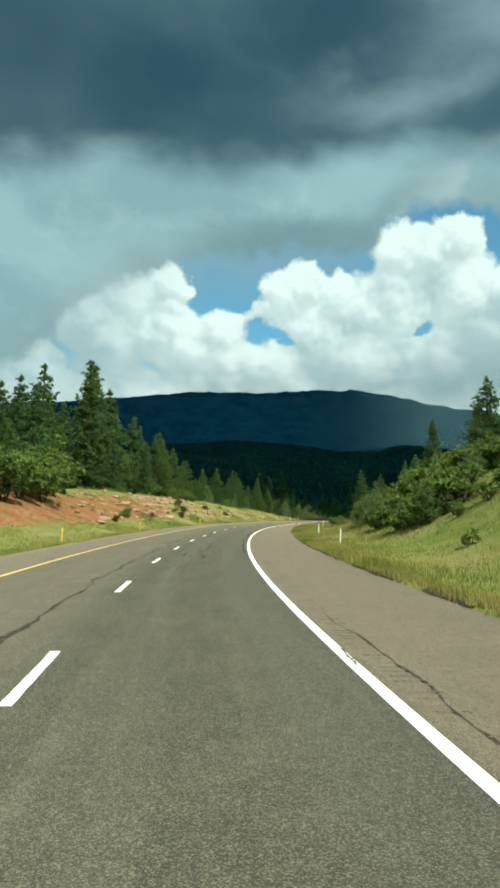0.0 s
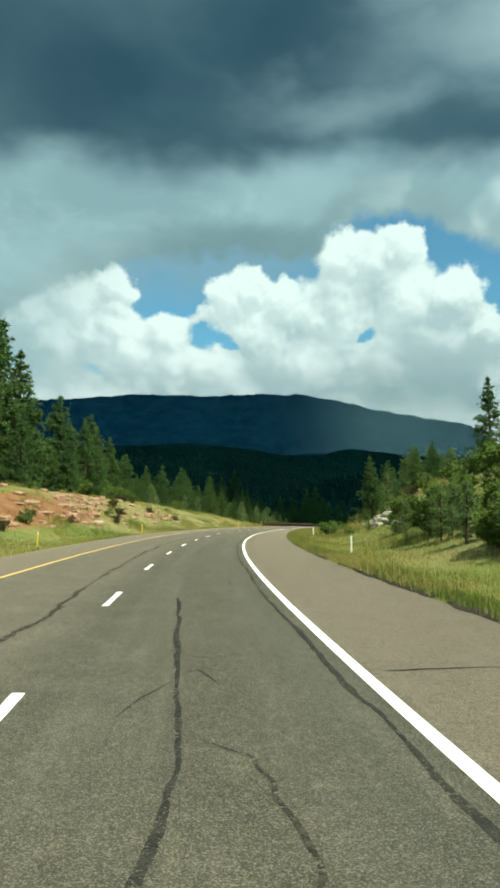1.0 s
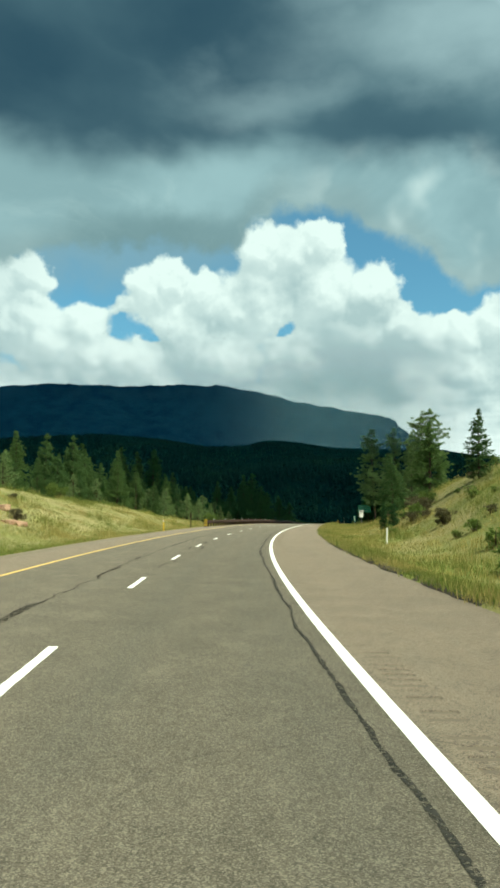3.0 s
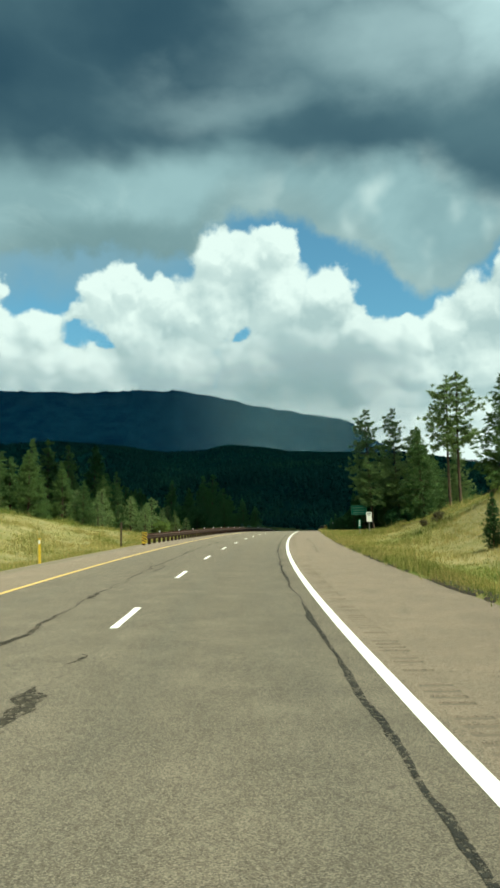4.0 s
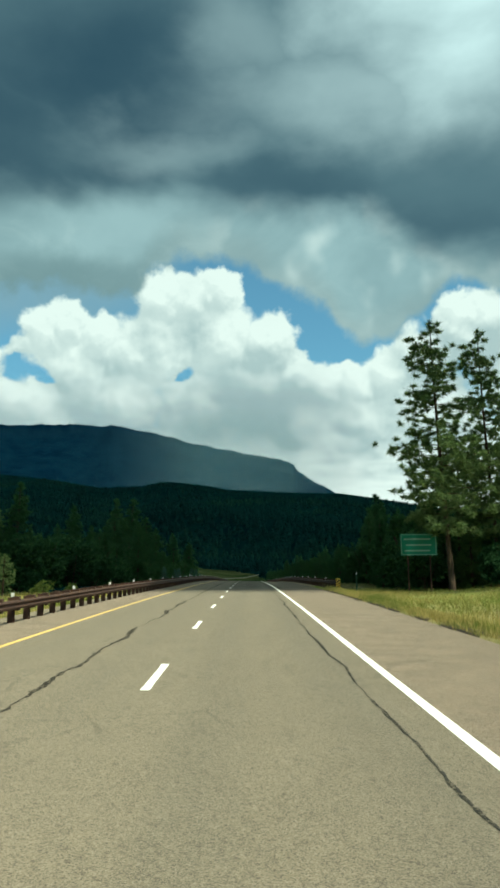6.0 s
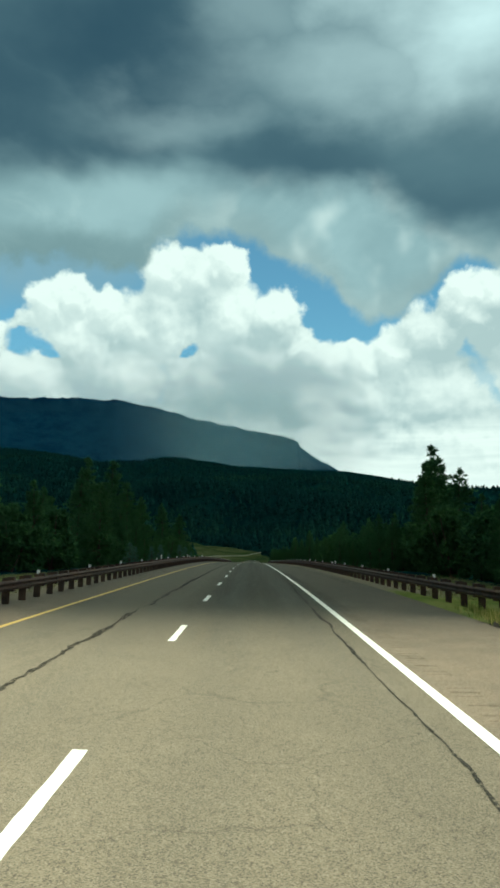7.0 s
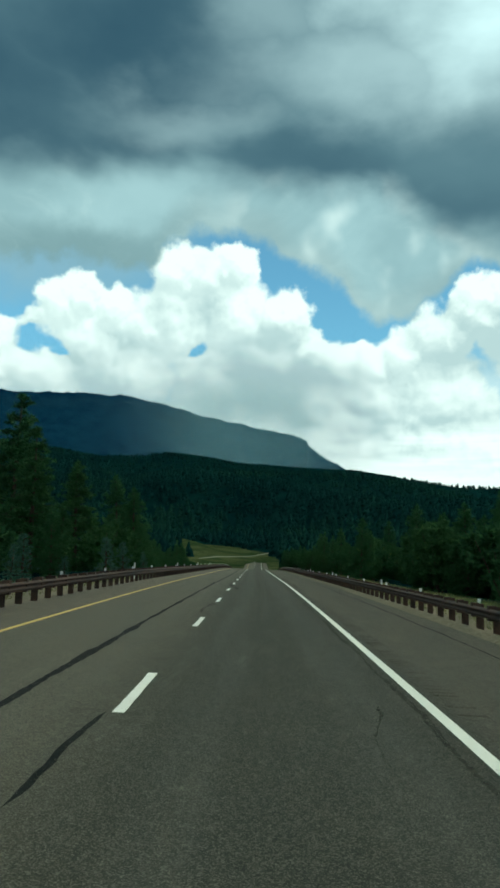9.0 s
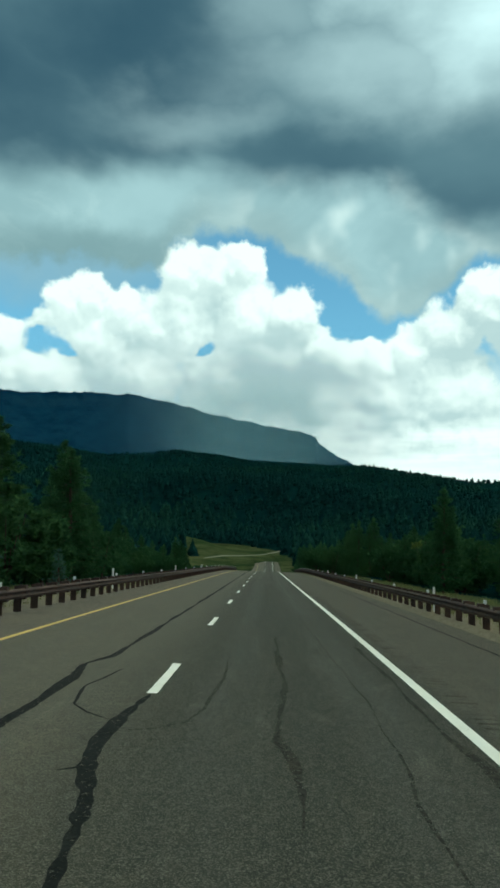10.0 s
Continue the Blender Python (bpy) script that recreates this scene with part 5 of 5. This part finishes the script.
for i in range(9):
    s = rng.uniform(55, 150)
    plant("brush", s, -rng.uniform(12.5, 24), rng.uniform(0.5, 1.2), rng)
plant_all([("oak", 134, -23.5, 2.2), ("oak", 128, -20.5, 1.6), ("brush", 113, -18, 1.4), ("brush", 110, -16, 1.3), ("bush", 104, -15.4, 1.2), ("brush", 100, -13.2, 1.2)])
for i in range(26):
    plant(rng.choice(["young", "fir", "pine", "oak"]), rng.uniform(95, 195), rng.uniform(30, 48), rng.uniform(4, 8), rng)
for i in range(24):
    s = rng.uniform(10, 150)
    plant("bush", s, rng.uniform(12, 24), rng.uniform(0.4, 1.1), rng)


for s, d, h in [(233, 14.6, 5.5), (235, 18, 6.5), (234, 21.5, 6), (238, 16, 7.5), (240, 20, 8), (236, 25, 7), (233, 28.5, 6.5), (242, 24, 8.5), (241, 29, 8), (246, 18, 8), (247, 26, 9), (231, 32, 6), (239, 34, 8), (229, 25.5, 5), (227, 29.5, 5)]:
    plant("thicket", s, d, h, rng)
# the screen of trees where the road dips out of sight
for s, d, h in [(452, 11.5, 6.5), (468, 11.0, 7), (484, 10.5, 7.5), (500, 10.5, 8), (520, 11, 9), (444, 14, 6), (476, 14, 8), (508, 14, 9), (536, 12, 9.5)]:
    plant("dark" if h > 6.8 else "thicket", s, d, h, rng)


def far_woods():
    """The woods on the far slopes, tree beside tree."""
    g = np.random.RandomState(5)
    n = 42000
    az = np.radians(g.uniform(-32, 52, n))
    r = 330 + 2250 * g.rand(n) ** 1.15
    x, y = HUB[0] - r * np.sin(az), HUB[1] + r * np.cos(az)
    s, d = (y - HUB[1]) / STATION + 165, x - HUB[0]
    edge = 34 + 4 * np.sin(s / 23) + 3 * np.sin(s / 9.1 + 1) + 4 * g.randn(len(s))
    keep = ~((np.abs(d + 16) < edge) & (s > 540) & (s < 880)) & (np.abs(d) > 14) & ~((np.abs(d) < 60) & (s < 580))
    s, d = s[keep], d[keep]
    x, y, _, _ = sheet_xy(s, d)
    z = ground_z(s, d)
    n = len(x)
    h = g.uniform(6, 12, n) * g.uniform(0.8, 1.3, n)
    h = h * np.interp(s, [400, 1200, 2400], [1.0, 0.8, 0.55])
    w = h * g.uniform(0.30, 0.46, n)
    rings, sides = 4, 5
    verts = np.empty((n, rings * sides + 1, 3))
    for q in range(rings):
        t = q / rings
        for i in range(sides):
            a = 2 * np.pi * (i + 0.5 * (q % 2)) / sides + g.uniform(-0.3, 0.3, n)
            rad = w * (1 - t) ** 0.6 * g.uniform(0.6, 1.3, n)
            verts[:, q * sides + i] = np.stack([x + rad * np.cos(a), y + rad * np.sin(a), z + h * (t * 0.95 + g.uniform(-0.05, 0.05, n)) - 0.5], -1)
    verts[:, -1] = np.stack([x, y, z + h], -1)
    f = []
    for q in range(rings - 1):
        for i in range(sides):
            a, b_ = q * sides + i, q * sides + (i + 1) % sides
            f.append((a, b_, b_ + sides))
            f.append((a, b_ + sides, a + sides))
    for i in range(sides):
        f.append(((rings - 1) * sides + i, (rings - 1) * sides + (i + 1) % sides, rings * sides))
    f = np.array(f)
    faces = (f[None] + (np.arange(n) * (rings * sides + 1))[:, None, None]).reshape(-1, 3)
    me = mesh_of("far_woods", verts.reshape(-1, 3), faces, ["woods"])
    tagged(new("far_woods", me), "conifer woods covering the far slopes, shade and haze in their colour", "woods", kind="stuff")


far_woods()


# ---- grass ----
def grass(name, n, s0, s1, lo, hi, height, seed, bias=1.6, clumpy=False, mat="grass"):
    g = np.random.RandomState(seed)
    s = g.uniform(s0, s1, n)
    d = lo + (hi - lo) * g.rand(n) ** bias
    patch = np.sin(s * 0.37 + np.sin(d)) * np.sin(d * 0.8 + s * 0.11)
    x, y, _, _ = sheet_xy(s, d)
    z = ground_z(s, d)
    h = height * (0.65 + 0.35 * patch) * g.uniform(0.6, 1.3, n)
    if clumpy:
        h = np.where(patch + 0.5 * np.sin(s * 1.3) * np.sin(d * 1.9) > 0.35, h * 1.6, 0.08)
    c = np.stack([x, y, z], -1)
    m = 8
    N = n * m
    cc = np.repeat(c, m, 0) + np.concatenate([g.randn(N, 2) * 0.17, np.zeros((N, 1))], 1)
    a = g.uniform(0, 6.28, N)
    hh = np.repeat(h, m) * g.uniform(0.6, 1.2, N)
    lean = g.uniform(0.1, 0.55, N)
    tip = cc + np.stack([np.cos(a) * lean * hh, np.sin(a) * lean * hh, hh], -1)
    side = np.stack([-np.sin(a), np.cos(a), 0 * a], -1) * (0.005 + 0.007 * g.rand(N))[:, None]
    v = np.stack([cc - side, cc + side, tip], 1).reshape(-1, 3)
    me = mesh_of(name, v, np.arange(3 * N).reshape(-1, 3), [mat])
    tagged(new(name, me), "dry and green roadside grass", "grass", kind="stuff")


grass("verge_grass", 38000, -5, 232, RIGHT_EDGE + 0.18, RIGHT_EDGE + 14, 0.33, 1)
grass("verge_grass", 16000, 0, 230, RIGHT_EDGE + 0.02, RIGHT_EDGE + 1.0, 0.32, 2, 1.2)
grass("verge_grass", 20000, 0, 235, LEFT_EDGE - 1.9, LEFT_EDGE - 16, 0.34, 3)
grass("verge_grass", 6000, 100, 236, LEFT_EDGE - 1.3, LEFT_EDGE - 8, 0.34, 4, 1.0)
grass("dry_weeds", 6000, 232, 420, LEFT_EDGE - 2.2, LEFT_EDGE - 9, 0.32, 8, 1.0, mat="shaded_dry_grass")
grass("dry_weeds", 12000, 60, 200, LEFT_EDGE - 4, LEFT_EDGE - 20, 0.45, 6, 1.0, True)
grass("dry_weeds", 9000, 60, 200, RIGHT_EDGE + 4, RIGHT_EDGE + 18, 0.45, 7, 1.0, True)
grass("dry_weeds", 7000, 238, 420, RIGHT_EDGE + 1.6, RIGHT_EDGE + 8, 0.30, 5, 1.0, mat="shaded_dry_grass")


# ---- a pale side road that crosses the meadow ----
def side_road():
    t = np.linspace(0, 1, 40)
    s, d = 668 + 84 * t, -32 + 56 * t ** 1.3
    pts = []
    for off in (-2.4, 2.4):
        x, y, _, _ = sheet_xy(s + off, d)
        pts.append(np.stack([x, y, ground_z(s + off, d) + 0.25], -1))
    v = np.stack(pts, 1).reshape(-1, 3)
    tagged(new("side_road", mesh_of("side_road", v, grid_faces(len(t), 2), ["dust"], True)), "pale dusty side road across the meadow", "road", kind="structure")


side_road()

# ---- rocks ----
def rock(name, s, d, size, mat, seed, label, group):
    bm = bmesh.new()
    bmesh.ops.create_icosphere(bm, subdivisions=2, radius=1.0)
    r = random.Random(seed)
    off = Vector((r.uniform(0, 50), r.uniform(0, 50), r.uniform(0, 50)))
    for v in bm.verts:
        p = v.co.copy()
        q = Vector([math.copysign(abs(c) ** 0.45, c) for c in p])
        k = 1 + 0.28 * noise.noise(p * 1.4 + off) + 0.12 * noise.noise(p * 4 + off)
        v.co = Vector((q.x * size[0], q.y * size[1], q.z * size[2])) * k * 0.62
    me = bpy.data.meshes.new(name)
    bm.to_mesh(me)
    bm.free()
    me.materials.append(M[mat])
    ob = new(name, me)
    ob.matrix_world = stand(s, d, -size[2] * 0.15) @ Matrix.Rotation(r.uniform(-0.35, 0.35), 4, "Z") @ Matrix.Rotation(r.uniform(-0.12, 0.12), 4, "Y")
    tagged(ob, label, "rock", group)


rng = random.Random(23)
for i in range(80):
    s = rng.uniform(58, 132) if i < 56 else rng.uniform(66, 92)
    d = -rng.choice([13.5, 15.5, 17.5, 19.5, 21.5]) + rng.uniform(-0.6, 0.6)
    rock("rock_ledge", s, d, (rng.uniform(0.4, 0.9), rng.uniform(0.5, 1.9), rng.uniform(0.15, 0.42)), "red_rock", 100 + i, "tan and red sandstone ledge in the bank", "sandstone ledges")
# broken shelves of sandstone, one above the other, and a lower one farther on
for row, (s0, s1, d0, d1, count) in enumerate([(99, 118, -20.4, -21.4, 15), (97, 112, -18.6, -19.2, 13), (92, 106, -16.6, -17.2, 12), (90, 99, -14.9, -15.3, 8), (118, 128, -16.0, -13.4, 10)]):
    for i in range(count):
        t = (i + rng.uniform(-0.3, 0.3)) / (count - 1)
        rock("rock_ledge", s0 + (s1 - s0) * t, d0 + (d1 - d0) * t + rng.uniform(-0.4, 0.4), (rng.uniform(0.4, 0.8), rng.uniform(0.7, 1.9), rng.uniform(0.25, 0.6)), "red_rock", 400 + 30 * row + i, "broken red sandstone shelf in the bank", "sandstone ledges")
for i in range(7):
    rock("pale_rock", 93 + 2.5 * rng.random(), -13.2 + rng.uniform(-0.4, 0.4), (rng.uniform(0.3, 0.5), rng.uniform(0.3, 0.8), rng.uniform(0.25, 0.45)), "pale_rock", 600 + i, "pale weathered rock in the grassy bank", "pale rocks")
for i in range(30):
    s = rng.uniform(74, 94)
    rock("pale_rock", s, rng.choice([15.2, 16.2, 17.4, 18.6]) + rng.uniform(-0.5, 0.5), (rng.uniform(0.35, 0.8), rng.uniform(0.5, 1.5), rng.uniform(0.2, 0.5)), "pale_rock", 200 + i, "pale weathered rock in the grassy bank", "pale rocks")


# ---- guardrails ----
def beam_profile():
    """The W of a guardrail beam: out from the post, height."""
    pts = []
    for i in range(13):
        t = i / 12
        pts.append((0.04 + 0.04 * math.cos(t * 4 * math.pi + math.pi), 0.135 - 0.27 * t))
    return pts


POST_ME = {}


def rail_post():
    bm = bmesh.new()
    box(bm, (0.012, 0.15, 1.15), (0, 0, 0.15), 0.003)
    box(bm, (0.17, 0.014, 1.15), (0, 0.085, 0.15), 0.003)
    box(bm, (0.17, 0.014, 1.15), (0, -0.085, 0.15), 0.003)
    me = bpy.data.meshes.new("post")
    bm.to_mesh(me)
    bm.free()
    me.materials.append(M["rust"])
    bm = bmesh.new()
    box(bm, (0.20, 0.20, 0.40), (0, 0, -0.02), 0.012)
    block = bpy.data.meshes.new("blockout")
    bm.to_mesh(block)
    bm.free()
    block.materials.append(M["rust"])
    bm = bmesh.new()
    box(bm, (0.10, 0.012, 0.12), (0, 0, 0.0), 0.004)
    box(bm, (0.03, 0.03, 0.10), (0, 0.02, -0.06), 0.003)
    ref = bpy.data.meshes.new("reflector")
    bm.to_mesh(ref)
    bm.free()
    ref.materials.append(M["sign_white"])
    return me, block, ref


POST, BLOCK, REFLECTOR = rail_post()


def guardrail(s0, s1, d, face, flare, mark):
    """face: +1 where the road lies on the rail's right, -1 on its left."""
    root = tagged(new("guardrail"), "rust-brown weathered steel guardrail on posts along the shoulder", "guardrail", "guardrails")
    s = np.concatenate([np.arange(s0, s0 + 20, 0.6), np.arange(s0 + 20, s1, 1.9)])

    def where(q):
        out = flare * (1 - np.clip((q - s0) / 16.0, 0, 1)) ** 2
        return d - face * out - 0.12 * face * smooth(255, 300, q) + 0.12 * face
    prof = beam_profile()
    base = road_point(s, where(s))
    th = line(s)[3]
    v = []
    for layer in (0.0, -0.006):
        for o, h in prof:
            off = face * (o + layer)
            v.append(base + np.stack([np.cos(th) * off, np.sin(th) * off, 0.535 + h + 0 * s], -1))
    v = np.stack(v, 1)
    n = len(prof)
    f = []
    for i in range(len(s) - 1):
        for j in range(2 * n):
            k = (j + 1) % (2 * n)
            if j in (n - 1, 2 * n - 1):
                a, b_ = (n - 1, 2 * n - 1) if j == n - 1 else (n, 0)
                f.append((i * 2 * n + a, i * 2 * n + b_, (i + 1) * 2 * n + b_, (i + 1) * 2 * n + a))
            else:
                f.append((i * 2 * n + j, i * 2 * n + k, (i + 1) * 2 * n + k, (i + 1) * 2 * n + j))
    part("beam", mesh_of("beam", v.reshape(-1, 3), f, ["rust"], True), "", root, "corrugated rust-brown steel beam")
    for i, q in enumerate(np.arange(s0 + 0.5, s1 - 1, 1.406)):
        turn = Matrix.Rotation(float(line(q)[3]), 4, "Z")
        w = float(where(q))
        p = road_point(q, w - face * 0.22)
        ob = part("post", POST, "", root)
        ob.matrix_world = Matrix.Translation(p) @ turn
        p = road_point(q, w - face * 0.075, 0.575)
        ob = part("blockout", BLOCK, "", root)
        ob.matrix_world = Matrix.Translation(p) @ turn
        if i % 5 == mark:
            p = road_point(q, w - face * 0.2, 0.80)
            ob = part("reflector", REFLECTOR, "", root, "white square reflector")
            ob.matrix_world = Matrix.Translation(p) @ turn
    return root


guardrail(159.57, 470, -5.36, 1, 0.5, 3)
guardrail(230.82, 470, 7.68, -1, 0.6, 4)


def object_marker(s, d, lean):
    e = thing("object_marker", stand(s, d), "black and yellow striped marker panel at the guardrail end", "road marker", "object markers")
    bm = bmesh.new()
    box(bm, (0.06, 0.04, 1.0), (0, 0.03, 0.35), 0.004)
    part("post", bm, "rust", e)
    bm = bmesh.new()
    box(bm, (0.31, 0.012, 0.72), (0, 0, 0.52), 0.02)
    panel = part("panel", bm, "marker_yellow", e, "yellow sheet panel")
    for i in range(4):
        bm = bmesh.new()
        z = 0.24 + 0.18 * i
        pts = [(-0.145, z - lean * 0.09), (0.145, z + lean * 0.09), (0.145, z + lean * 0.09 + 0.105), (-0.145, z - lean * 0.09 + 0.105)]
        vs = [bm.verts.new((x, -0.010, min(max(q, 0.18), 0.86))) for x, q in pts]
        bm.faces.new(vs)
        part("stripe", bm, "black", panel, "black diagonal stripe")
    return e


object_marker(158.8, -5.6, -1)
object_marker(230, 8.1, 1)


# ---- signs and posts ----
def sign_board(name, s, d, w, h, base, mat, label, legs, bars, bar_mat, leg_mat="steel", border=True):
    e = thing(name, stand(s, d), label, "road sign")
    bm = bmesh.new()
    box(bm, (w, 0.012, h), (0, 0, base + h / 2), 0.005)
    panel = part("panel", bm, mat, e)
    for x in legs:
        bm = bmesh.new()
        box(bm, (0.07, 0.06, base + h + 0.2), (x, 0.045, (base + h) / 2 - 0.12), 0.006)
        part("leg", bm, leg_mat, e)
    if border:
        t = 0.035
        bm = bmesh.new()
        for size, c in (((w - 0.1, t), (0, h / 2 - 0.06)), ((w - 0.1, t), (0, -h / 2 + 0.06)), ((t, h - 0.15), (w / 2 - 0.06, 0)), ((t, h - 0.15), (-w / 2 + 0.06, 0))):
            box(bm, (size[0], 0.004, size[1]), (c[0], -0.011, base + h / 2 + c[1]))
        part("border", bm, bar_mat, panel, "thin border line")
    for x, z, bw, bh in bars:
        bm = bmesh.new()
        box(bm, (bw, 0.004, bh), (x, -0.011, base + h * z))
        part("lettering", bm, bar_mat, panel, "line of lettering")
    return e


sign_board("guide_sign", 228, 13.7, 2.6, 1.55, 2.6, "sign_green", "green guide sign with white lettering on two posts", (-0.8, 0.8),
           [(-0.1, 0.75, 1.9, 0.10), (0.0, 0.48, 1.8, 0.10), (-0.1, 0.22, 1.8, 0.10)], "faint_print", "rust")
sign_board("white_sign", 196, 12.6, 0.62, 1.15, 1.25, "sign_white", "tall white road sign with grey print on a post", (0.0,),
           [(-0.12, 0.84, 0.18, 0.2), (0.12, 0.84, 0.18, 0.2), (0.0, 0.66, 0.3, 0.06)], "sign_grey", border=False)
sign_board("distance_marker", 196.5, 11.5, 0.30, 1.0, 0.65, "sign_green", "narrow green distance marker panel in the grass", (0.0,),
           [(0.0, 0.8, 0.16, 0.16), (0.0, 0.55, 0.16, 0.16), (0.0, 0.3, 0.16, 0.16)], "sign_white", border=False)


def delineator(s, d, mat, label, h=1.0):
    e = thing("delineator_post", stand(s, d), label, "marker post", "delineator posts")
    bm = bmesh.new()
    box(bm, (0.095, 0.018, h + 0.3), (0, 0, (h - 0.3) / 2), 0.006, Matrix.Rotation(0.03 * math.sin(s), 4, "Y"))
    post = part("post", bm, mat, e)
    bm = bmesh.new()
    box(bm, (0.075, 0.006, 0.16), (0.03 * math.sin(s) * h / 2, -0.013, h - 0.14), 0.002)
    part("reflector", bm, "sign_white", post, "reflective strip")


for s, d in ((38, -8.6), (65, -9.2), (99, -9.8), (142, -6.4)):
    delineator(s, d, "marker_yellow", "slim yellow delineator post in the roadside grass")
for s, d in ((39.5, 9.8), (60, 9.6), (97.5, 9.6), (126.5, 10.8)):
    delineator(s, d, "sign_white", "slim white delineator post in the roadside grass")
for k in range(-2, 4):
    delineator(326 + 25.5 * k, -6.7, "sign_white", "slim white delineator post behind the guardrail", 1.05)
    delineator(320 + 24.7 * k, 8.7, "sign_white", "slim white delineator post behind the guardrail", 1.05)
delineator(229.5, 9.4, "green_post", "slim green metal post with a white tip", 1.5)


def brown_post(s, d, h):
    e = thing("wooden_post", stand(s, d), "weathered brown wooden post in the roadside grass", "post")
    bm = bmesh.new()
    box(bm, (0.11, 0.11, h + 0.3), (0, 0, (h - 0.3) / 2), 0.012, Matrix.Rotation(0.02, 4, "Y"))
    part("shaft", bm, "bark", e)
    bm = bmesh.new()
    box(bm, (0.13, 0.13, 0.05), (0.01, 0, h + 0.01), 0.015)
    part("cap", bm, "bark", e, "rounded post top")


brown_post(163, -8.2, 1.8)
